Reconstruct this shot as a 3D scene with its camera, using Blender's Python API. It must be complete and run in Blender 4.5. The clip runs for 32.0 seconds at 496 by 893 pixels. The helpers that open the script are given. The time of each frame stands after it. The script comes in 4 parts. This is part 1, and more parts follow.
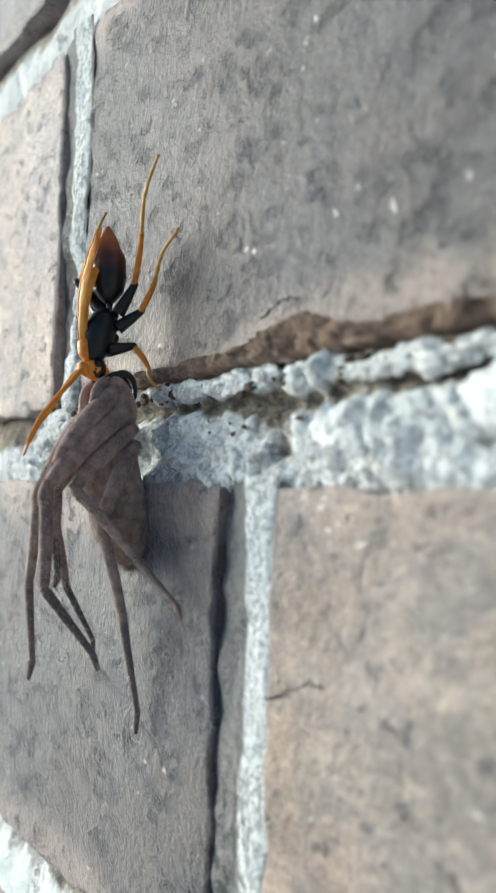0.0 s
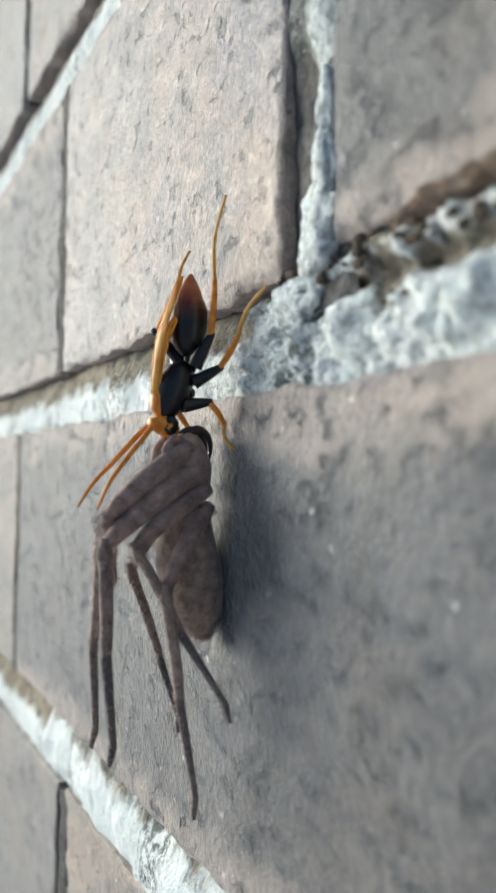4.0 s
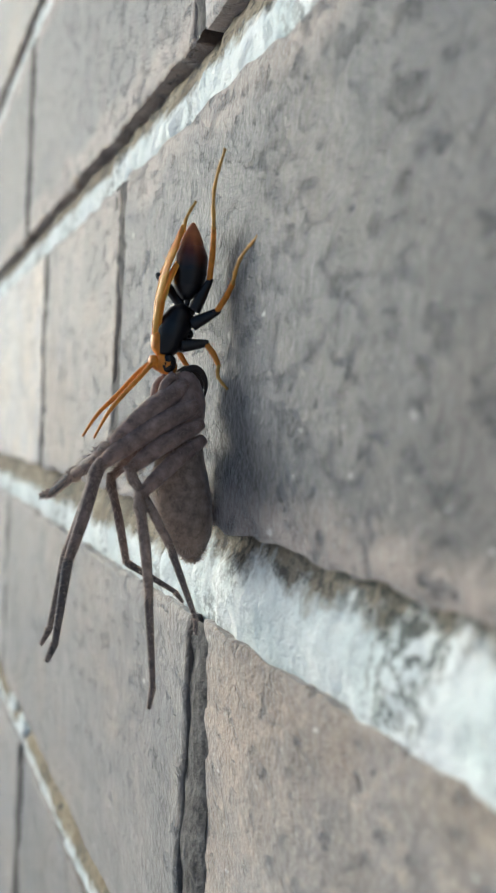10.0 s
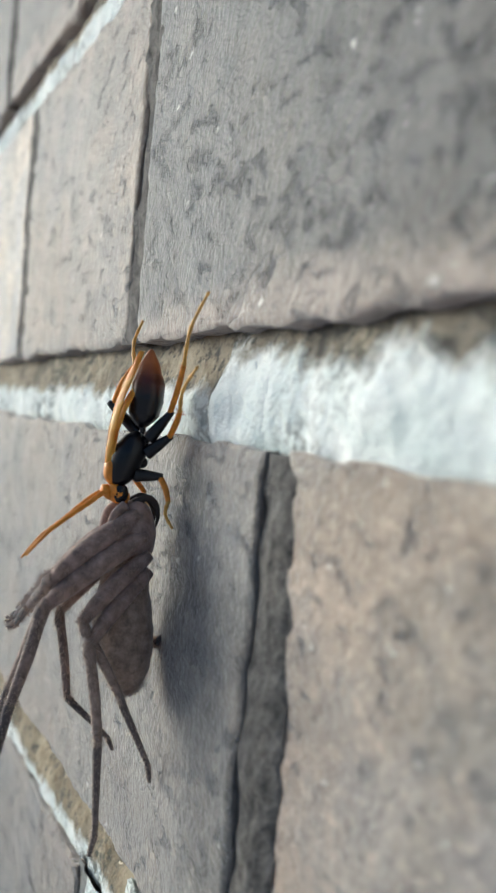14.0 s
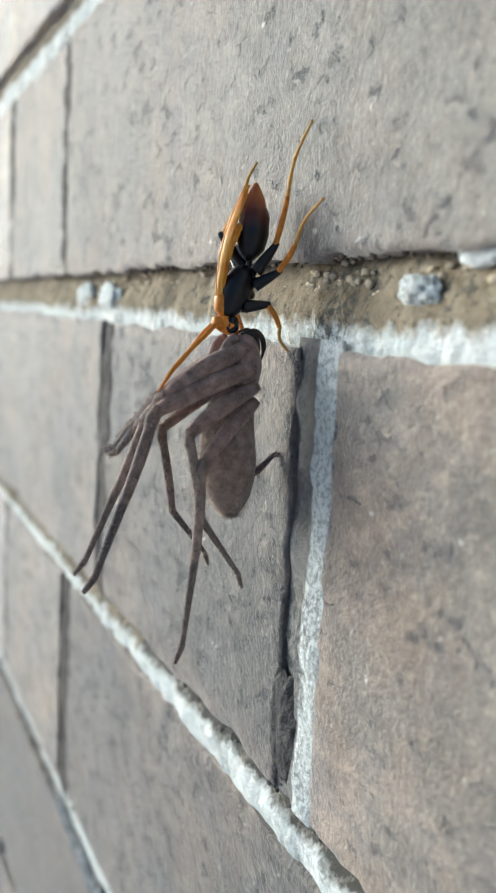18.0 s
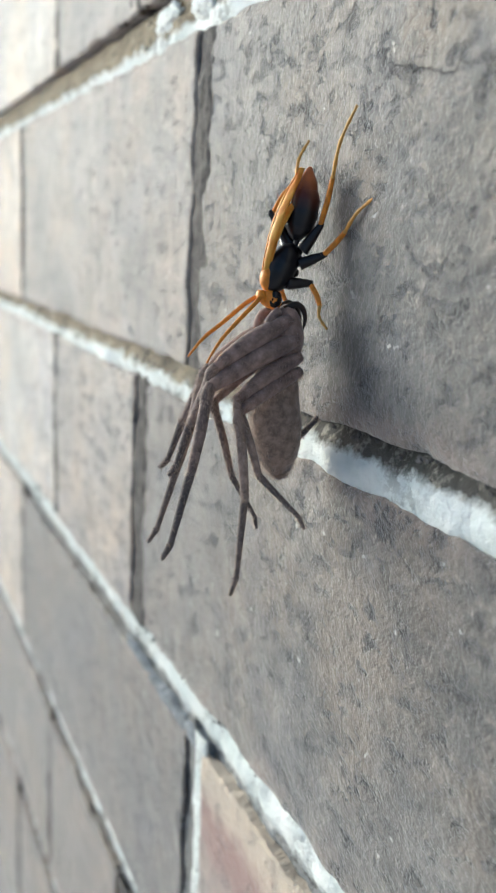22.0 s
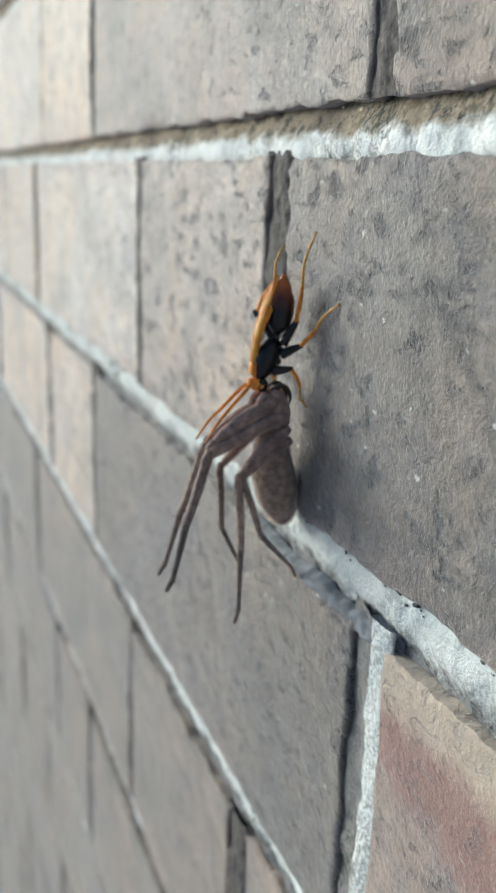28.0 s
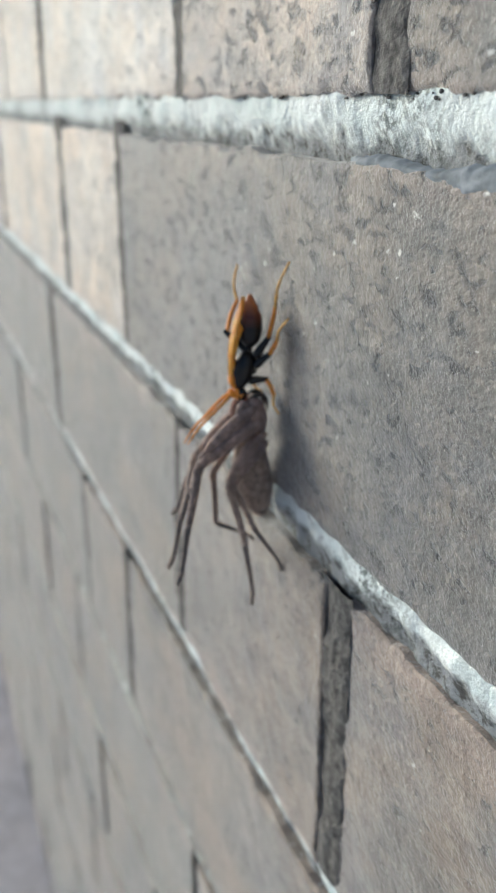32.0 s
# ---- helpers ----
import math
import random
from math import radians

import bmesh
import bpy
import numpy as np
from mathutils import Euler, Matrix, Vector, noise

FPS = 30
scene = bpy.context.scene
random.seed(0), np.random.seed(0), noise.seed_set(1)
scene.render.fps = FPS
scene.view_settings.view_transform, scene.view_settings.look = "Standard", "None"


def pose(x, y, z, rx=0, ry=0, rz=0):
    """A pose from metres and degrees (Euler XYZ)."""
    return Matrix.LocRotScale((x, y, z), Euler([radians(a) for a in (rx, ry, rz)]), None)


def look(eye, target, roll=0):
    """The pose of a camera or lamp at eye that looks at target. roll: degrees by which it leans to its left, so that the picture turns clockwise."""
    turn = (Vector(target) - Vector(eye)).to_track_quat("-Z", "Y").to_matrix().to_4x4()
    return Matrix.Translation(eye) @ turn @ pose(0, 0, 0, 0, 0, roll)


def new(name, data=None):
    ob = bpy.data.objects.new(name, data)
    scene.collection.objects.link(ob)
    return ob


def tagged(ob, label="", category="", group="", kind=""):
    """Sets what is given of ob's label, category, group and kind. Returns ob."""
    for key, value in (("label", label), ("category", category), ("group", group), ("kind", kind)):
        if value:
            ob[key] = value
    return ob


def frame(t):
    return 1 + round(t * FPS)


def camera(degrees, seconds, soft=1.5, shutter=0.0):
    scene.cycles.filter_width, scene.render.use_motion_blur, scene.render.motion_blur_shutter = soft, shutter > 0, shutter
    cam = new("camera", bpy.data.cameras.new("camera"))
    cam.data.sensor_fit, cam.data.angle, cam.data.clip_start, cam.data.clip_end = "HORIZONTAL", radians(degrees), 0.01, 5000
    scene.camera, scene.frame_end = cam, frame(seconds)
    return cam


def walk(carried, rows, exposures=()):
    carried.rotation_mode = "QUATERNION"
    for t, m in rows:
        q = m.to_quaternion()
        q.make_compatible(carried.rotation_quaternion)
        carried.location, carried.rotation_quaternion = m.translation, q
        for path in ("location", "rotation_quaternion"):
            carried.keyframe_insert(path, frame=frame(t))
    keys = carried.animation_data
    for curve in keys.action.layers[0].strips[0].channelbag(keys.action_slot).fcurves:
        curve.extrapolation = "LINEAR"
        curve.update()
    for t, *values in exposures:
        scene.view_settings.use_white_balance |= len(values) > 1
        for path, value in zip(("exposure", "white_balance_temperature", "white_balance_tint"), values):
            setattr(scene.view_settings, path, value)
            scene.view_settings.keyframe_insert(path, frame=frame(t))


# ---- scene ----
cam = camera(30.956, 32.0, soft=2.2)

PATH = [
    (0.0, pose(0.10875, -0.06319, -0.01032, 92.825, -1.707, 56.642)),
    (0.5, pose(0.10019, -0.05738, -0.00728, 92.458, -1.503, 59.282)),
    (1.0, pose(0.09432, -0.05605, -0.00613, 92.273, -1.613, 61.244)),
    (1.5, pose(0.09493, -0.05464, -0.00729, 91.897, -1.791, 62.400)),
    (2.0, pose(0.08717, -0.05415, -0.00489, 91.829, -2.092, 63.435)),
    (2.5, pose(0.07522, -0.05081, -0.00508, 91.983, -2.198, 63.753)),
    (3.0, pose(0.06175, -0.05134, -0.01202, 92.410, -1.622, 63.753)),
    (3.5, pose(0.05003, -0.05161, -0.01731, 92.514, -1.205, 63.816)),
    (4.0, pose(0.04493, -0.05253, -0.02074, 91.758, -0.872, 64.744)),
    (4.5, pose(0.04070, -0.05348, -0.02775, 91.040, -0.636, 65.275)),
    (6.5, pose(0.00942, -0.04822, -0.03098, 89.459, -2.157, 66.656)),
    (7.0, pose(0.00536, -0.04976, -0.03543, 89.666, -2.127, 66.780)),
    (7.5, pose(0.00246, -0.05004, -0.03719, 89.482, -2.339, 66.815)),
    (8.0, pose(-0.00102, -0.05198, -0.04622, 89.425, -2.366, 67.047)),
    (8.5, pose(-0.00512, -0.04949, -0.05603, 89.197, -2.368, 67.151)),
    (9.0, pose(-0.01026, -0.04936, -0.05787, 89.135, -2.370, 67.261)),
    (9.5, pose(-0.01859, -0.04998, -0.06021, 88.936, -2.333, 67.497)),
    (10.0, pose(-0.02893, -0.04918, -0.06327, 88.628, -2.281, 67.647)),
    (10.5, pose(-0.03934, -0.04905, -0.06897, 88.403, -2.132, 68.105)),
    (11.0, pose(-0.04852, -0.05020, -0.07183, 88.204, -2.079, 68.165)),
    (11.5, pose(-0.05148, -0.04999, -0.07564, 88.108, -1.969, 68.520)),
    (12.0, pose(-0.05225, -0.05308, -0.07768, 87.875, -1.984, 68.707)),
    (13.0, pose(-0.06225, -0.05168, -0.09206, 88.184, -4.799, 64.106)),
    (13.5, pose(-0.06404, -0.05016, -0.09058, 88.574, -5.004, 63.796)),
    (15.5, pose(-0.10391, -0.05852, -0.12547, 86.290, -3.031, 65.975)),
    (16.0, pose(-0.10811, -0.05973, -0.14592, 85.011, -3.005, 66.249)),
    (16.5, pose(-0.11161, -0.06250, -0.15561, 83.894, -2.708, 66.489)),
    (17.0, pose(-0.11514, -0.06546, -0.16743, 82.848, -2.626, 66.253)),
    (17.5, pose(-0.11038, -0.06682, -0.17821, 81.544, -2.880, 65.450)),
    (18.0, pose(-0.10946, -0.06603, -0.17509, 81.443, -2.896, 65.627)),
    (18.5, pose(-0.11286, -0.06741, -0.17990, 81.402, -2.857, 65.681)),
    (19.0, pose(-0.11827, -0.06986, -0.18589, 81.198, -2.794, 65.901)),
    (19.5, pose(-0.12761, -0.07317, -0.19077, 80.784, -2.761, 66.229)),
    (20.0, pose(-0.13220, -0.07048, -0.20005, 80.109, -2.694, 66.467)),
    (20.5, pose(-0.14283, -0.07261, -0.20783, 79.493, -2.623, 66.693)),
    (21.0, pose(-0.14098, -0.07150, -0.21865, 78.134, -2.925, 66.117)),
    (21.5, pose(-0.14505, -0.07219, -0.22538, 77.488, -2.764, 66.201)),
    (22.0, pose(-0.14916, -0.07504, -0.22567, 77.318, -2.682, 66.093)),
    (22.5, pose(-0.15405, -0.07797, -0.22318, 77.262, -2.659, 66.217)),
    (23.0, pose(-0.15573, -0.07557, -0.22349, 77.077, -2.630, 66.330)),
    (23.5, pose(-0.16040, -0.07735, -0.21888, 77.116, -2.599, 66.450)),
    (24.0, pose(-0.16630, -0.07708, -0.22451, 77.073, -2.458, 66.562)),
    (24.5, pose(-0.16889, -0.07754, -0.22759, 77.178, -2.479, 66.716)),
    (25.0, pose(-0.17081, -0.07648, -0.23077, 77.052, -2.458, 66.813)),
    (25.5, pose(-0.17301, -0.07655, -0.23548, 76.668, -2.204, 66.726)),
    (27.5, pose(-0.20270, -0.07477, -0.25985, 74.726, -2.180, 68.165)),
    (28.0, pose(-0.20967, -0.07710, -0.26905, 73.588, -2.032, 68.515)),
    (28.5, pose(-0.21326, -0.07631, -0.27474, 73.119, -1.793, 68.711)),
    (29.0, pose(-0.21154, -0.07519, -0.27809, 72.730, -1.668, 68.842)),
    (29.5, pose(-0.21428, -0.07529, -0.28199, 72.460, -1.563, 68.923)),
    (30.0, pose(-0.21978, -0.07331, -0.29135, 71.958, -1.393, 68.987)),
    (30.5, pose(-0.23048, -0.07573, -0.30462, 70.883, -0.924, 69.052)),
    (31.0, pose(-0.24171, -0.07859, -0.31619, 70.255, -0.591, 68.989)),
    (31.5, pose(-0.24501, -0.07613, -0.32477, 69.680, -0.439, 68.805)),
    (32.0, pose(-0.25167, -0.07760, -0.33771, 69.004, -0.055, 68.580)),
]
walk(cam, PATH, [(t, e + 0.15, 5420, 1) for t, e in ((0.0, 0.57), (3.0, 0.50), (8.0, 0.35), (13.0, 0.30), (16.0, 0.38), (18.0, 0.48), (20.0, 0.45), (22.0, 0.60), (24.0, 0.45), (28.0, 0.33), (32.0, 0.40))])

cam.data.dof.use_dof = True
cam.data.dof.focus_distance = 0.146
cam.data.dof.aperture_fstop = 32.0

# ---- light ----
world = bpy.data.worlds.new("sky")
scene.world = world
world.use_nodes = True
wn = world.node_tree.nodes
wl = world.node_tree.links
sky = wn.new("ShaderNodeTexSky")
sky.sky_type = "NISHITA"
sky.sun_disc = False
sky.sun_elevation = radians(11)
sky.sun_rotation = radians(-120)
sky.air_density = 0.7
sky.dust_density = 5.0
sky.ozone_density = 0.6
wn["Background"].inputs["Strength"].default_value = 0.12
wl.new(sky.outputs["Color"], wn["Background"].inputs["Color"])

sun = new("sun", bpy.data.lights.new("sun", "SUN"))
sun.data.energy = 2.1
sun.data.angle = radians(36)
sun.data.color = (1.0, 0.97, 0.93)
sun.matrix_world = look((-0.93, -0.72, 0.11), (0, 0, 0))


# ---- materials ----
class Mat:
    """A node material with a few short cuts."""

    def __init__(self, name):
        self.m = bpy.data.materials.new(name)
        self.m.use_nodes = True
        self.t = self.m.node_tree
        self.b = self.t.nodes["Principled BSDF"]
        self.co = self.t.nodes.new("ShaderNodeTexCoord").outputs["Object"]

    def node(self, kind, **values):
        n = self.t.nodes.new(kind)
        for k, v in values.items():
            n.inputs[k].default_value = v
        return n

    def link(self, a, b):
        self.t.links.new(a, b)

    def noise(self, scale, detail=4.0, rough=0.6, vec=None, dist=0.0):
        n = self.node("ShaderNodeTexNoise", Scale=scale, Detail=detail, Roughness=rough, Distortion=dist)
        self.link(vec or self.co, n.inputs["Vector"])
        return n.outputs["Fac"]

    def voronoi(self, scale, vec=None):
        n = self.node("ShaderNodeTexVoronoi", Scale=scale)
        self.link(vec or self.co, n.inputs["Vector"])
        return n.outputs["Distance"]

    def ramp(self, fac, stops):
        n = self.t.nodes.new("ShaderNodeValToRGB")
        e = n.color_ramp.elements
        while len(e) < len(stops):
            e.new(0.5)
        for el, (p, c) in zip(e, stops):
            el.position = p
            el.color = (*c, 1) if isinstance(c, tuple) else (c, c, c, 1)
        self.link(fac, n.inputs["Fac"])
        return n.outputs["Color"]

    def mix(self, fac, a, b, kind="MIX"):
        n = self.t.nodes.new("ShaderNodeMix")
        n.data_type = "RGBA"
        n.blend_type = kind
        for s, v in ((n.inputs["Factor"], fac), (n.inputs["A"], a), (n.inputs["B"], b)):
            if isinstance(v, (int, float)):
                s.default_value = v if s.type == "VALUE" else (v, v, v, 1)
            elif isinstance(v, tuple):
                s.default_value = (*v, 1)
            else:
                self.link(v, s)
        return n.outputs["Result"]

    def math(self, op, a, b=0.0):
        n = self.t.nodes.new("ShaderNodeMath")
        n.operation = op
        for s, v in ((n.inputs[0], a), (n.inputs[1], b)):
            if isinstance(v, (int, float)):
                s.default_value = v
            else:
                self.link(v, s)
        return n.outputs[0]

    def axis(self, i, vec=None):
        n = self.t.nodes.new("ShaderNodeSeparateXYZ")
        self.link(vec or self.co, n.inputs[0])
        return n.outputs[i]

    def shifted(self, amount=7.0):
        """Object coordinates moved by a random step for each object."""
        info = self.t.nodes.new("ShaderNodeObjectInfo")
        s = self.math("MULTIPLY", info.outputs["Random"], amount)
        n = self.t.nodes.new("ShaderNodeVectorMath")
        n.operation = "ADD"
        self.link(self.co, n.inputs[0])
        self.link(s, n.inputs[1])
        return n.outputs[0], info.outputs["Random"]

    def done(self, color, rough=0.8, bump=None, strength=0.4, distance=0.001):
        if isinstance(color, tuple):
            self.b.inputs["Base Color"].default_value = (*color, 1)
        else:
            self.link(color, self.b.inputs["Base Color"])
        if isinstance(rough, (int, float)):
            self.b.inputs["Roughness"].default_value = rough
        else:
            self.link(rough, self.b.inputs["Roughness"])
        if bump is not None:
            n = self.node("ShaderNodeBump", Strength=strength, Distance=distance)
            self.link(bump, n.inputs["Height"])
            self.link(n.outputs["Normal"], self.b.inputs["Normal"])
        return self.m


def brick_material(name, tints, red=0.0, arris=0.0, pits=0.6, edge_color=(0.33, 0.268, 0.230)):
    k = Mat(name)
    v, rnd = k.shifted()
    base = k.ramp(rnd, tints)
    base.node.color_ramp.interpolation = "CONSTANT"
    cloud = k.ramp(k.noise(16, 5, 0.65, v), [(0.38, 0.60), (0.62, 1.28)])
    col = k.mix(1.0, base, cloud, "MULTIPLY")
    # broad patches of tan and of violet grey, smaller ones over them
    col = k.mix(k.ramp(k.noise(24, 4, 0.6, v), [(0.46, 0.0), (0.60, 0.85)]), col, k.mix(1.0, base, (1.28, 1.10, 0.93), "MULTIPLY"))
    col = k.mix(k.ramp(k.noise(33, 4, 0.6, v, 0.4), [(0.50, 0.0), (0.64, 0.8)]), col, k.mix(1.0, base, (0.80, 0.82, 0.92), "MULTIPLY"))
    col = k.mix(k.ramp(k.noise(75, 4, 0.65, v), [(0.54, 0.0), (0.66, 0.6)]), col, k.mix(1.0, base, (1.34, 1.22, 1.10), "MULTIPLY"))
    # worn arrises show the pinkish body of the brick
    worn = k.math("ADD", k.math("ABSOLUTE", k.axis(2)), k.math("MULTIPLY", k.math("SUBTRACT", k.noise(70, 4, 0.7, v), 0.5), 0.022))
    worn = k.math("MULTIPLY", worn, 20.0)
    patchy = k.ramp(k.noise(13, 2, 0.5, v), [(0.42, 0.0), (0.60, 1.0)])
    col = k.mix(k.math("MULTIPLY", patchy, k.ramp(worn, [(0.60, 0.0), (0.74, 0.60)])), col, (0.33, 0.255, 0.215))
    if arris:
        # a broad tan band along the upper and lower edges
        band = k.math("ADD", k.math("ABSOLUTE", k.axis(2)), k.math("MULTIPLY", k.math("SUBTRACT", k.noise(38, 5, 0.65, v), 0.5), 0.022))
        col = k.mix(k.math("MULTIPLY", k.ramp(k.math("MULTIPLY", band, 20.0), [(0.52, 0.0), (0.62, 1.0)]), arris), col, edge_color)
    # sand grains, light and dark
    grain = k.noise(720, 3, 0.7, k.mix(1.0, v, (0.6, 1.0, 1.0), "MULTIPLY"))
    col = k.mix(k.ramp(grain, [(0.53, 0.0), (0.66, 0.42)]), col, k.mix(1.0, base, (2.1, 1.95, 1.75), "MULTIPLY"))
    col = k.mix(k.ramp(grain, [(0.33, 0.50), (0.46, 0.0)]), col, k.mix(1.0, base, (0.40, 0.39, 0.39), "MULTIPLY"))
    # pits: many fine ones, fewer wide ones, each with a ragged rim
    ragged = k.math("MULTIPLY", k.math("SUBTRACT", k.noise(620, 5, 0.8, v), 0.5), 0.9)
    wob = k.node("ShaderNodeTexNoise", Scale=150.0, Detail=5.0, Roughness=0.7)
    k.link(v, wob.inputs["Vector"])
    bent = k.mix(1.0, k.mix(0.006, v, wob.outputs["Color"]), (0.55, 1.0, 1.0), "MULTIPLY")
    gate = k.ramp(k.noise(55, 4, 0.7, v), [(0.32, 0.15 if pits < 0.8 else 0.30), (0.50, 1.0)])
    fine = k.math("MULTIPLY", k.ramp(k.noise(330, 4, 0.62, bent), [(0.34, 1.0), (0.405 if pits < 0.8 else 0.45, 0.0)]), gate)
    gate = k.ramp(k.noise(30, 3, 0.6, v), [(0.57, 0.0), (0.64, 1.0)])
    wide = k.math("MULTIPLY", k.ramp(k.math("ADD", k.voronoi(200, bent), ragged), [(0.10, 0.55), (0.22, 0.0)]), gate)
    pit = k.math("MAXIMUM", fine, wide)
    col = k.mix(k.math("MULTIPLY", pit, pits), col, k.mix(1.0, base, (0.20, 0.20, 0.21), "MULTIPLY"))
    mottle = k.ramp(k.noise(140, 5, 0.7, bent), [(0.36, 0.74), (0.62, 1.16)])
    col = k.mix(1.0, col, mottle, "MULTIPLY")
    spot = k.ramp(k.noise(110, 4, 0.6, bent), [(0.28, 0.6), (0.35, 0.0)])
    col = k.mix(spot, col, (0.085, 0.080, 0.082))
    # a few pale grains of sand
    speck = k.math("MULTIPLY", k.ramp(k.voronoi(330, bent), [(0.10, 1.0), (0.17, 0.0)]), k.ramp(k.noise(210, 2, 0.5, v), [(0.57, 0.0), (0.61, 1.0)]))
    col = k.mix(k.math("MULTIPLY", speck, 0.9), col, (0.62, 0.61, 0.58))
    # hair cracks
    edge = k.node("ShaderNodeTexVoronoi", Scale=17.0)
    edge.feature = "DISTANCE_TO_EDGE"
    warp = k.node("ShaderNodeTexNoise", Scale=90.0, Detail=4.0)
    k.link(v, warp.inputs["Vector"])
    k.link(k.mix(0.025, v, warp.outputs["Color"]), edge.inputs["Vector"])
    crack = k.math("MULTIPLY", k.ramp(edge.outputs["Distance"], [(0.002, 1.0), (0.006, 0.0)]), k.ramp(k.noise(11, 2, 0.5, v), [(0.61, 0.0), (0.63, 1.0)]))
    col = k.mix(k.math("MULTIPLY", crack, 0.2), col, (0.05, 0.045, 0.045))
    if red:
        # a cream top edge, a red band under it
        level = k.math("ADD", k.math("MULTIPLY", k.axis(2), 20.0), k.math("MULTIPLY", k.math("SUBTRACT", k.noise(45, 5, 0.7, v), 0.5), 0.5))
        col = k.mix(k.math("MULTIPLY", k.ramp(k.math("ADD", level, 0.1), [(0.28, 0.0), (0.42, 1.0)]), red), col, k.mix(k.noise(150, 4, 0.7, bent), (0.20, 0.090, 0.070), (0.33, 0.190, 0.155)))
        col = k.mix(k.ramp(level, [(0.50, 0.0), (0.62, 0.9)]), col, k.mix(k.noise(190, 4, 0.7, bent), (0.42, 0.34, 0.25), (0.62, 0.54, 0.43)))
    high = k.math("ADD", k.math("MULTIPLY", k.noise(700, 3, 0.7, v), 0.6), k.math("MULTIPLY", pit, -0.45))
    high = k.math("ADD", high, k.math("MULTIPLY", k.noise(190, 4, 0.65, v), 0.35))
    high = k.math("ADD", high, k.math("MULTIPLY", crack, -0.2))
    k.b.inputs["Specular IOR Level"].default_value = 0.70
    # glare at grazing angles, put into the material as sheen
    k.b.inputs["Sheen Weight"].default_value = 0.62
    k.b.inputs["Sheen Roughness"].default_value = 0.40
    return k.done(col, 0.68, high, 0.80, 0.0012)


BRICK = brick_material("weathered_brick", [
    (0.0, (0.262, 0.245, 0.226)), (0.22, (0.240, 0.230, 0.222)), (0.40, (0.300, 0.262, 0.226)),
    (0.58, (0.250, 0.228, 0.212)), (0.76, (0.280, 0.264, 0.240)), (0.90, (0.225, 0.218, 0.214))])
BRICK_BLUE = brick_material("blue_grey_brick", [(0.0, (0.076, 0.075, 0.079)), (0.5, (0.082, 0.080, 0.083))], arris=0.85, pits=0.95)
BRICK_GREY = brick_material("pitted_grey_brick", [(0.0, (0.142, 0.135, 0.128))], pits=0.98)
BRICK_WARM = brick_material("warm_grey_brick", [(0.0, (0.215, 0.192, 0.172))])
BRICK_DIM = brick_material("dim_brown_brick", [(0.0, (0.195, 0.175, 0.158)), (0.5, (0.178, 0.166, 0.153))])
BRICK_PINK = brick_material("pinkish_grey_brick", [(0.0, (0.355, 0.325, 0.305))])
BRICK_ROUGH = brick_material("rough_pale_brick", [(0.0, (0.325, 0.300, 0.275))], pits=0.95)
BRICK_TAN = brick_material("tan_brick", [(0.0, (0.275, 0.242, 0.210)), (0.5, (0.250, 0.222, 0.195))])
# cream bricks, their colour lightened further to carry the glare down the wall
BRICK_GLARE = brick_material("cream_glare_brick", [(0.0, (0.53, 0.48, 0.43)), (0.3, (0.49, 0.47, 0.445)), (0.6, (0.55, 0.485, 0.42)), (0.8, (0.50, 0.455, 0.41))])
BRICK_RED = brick_material("red_stained_brick", [(0.0, (0.240, 0.200, 0.178))], 0.85)


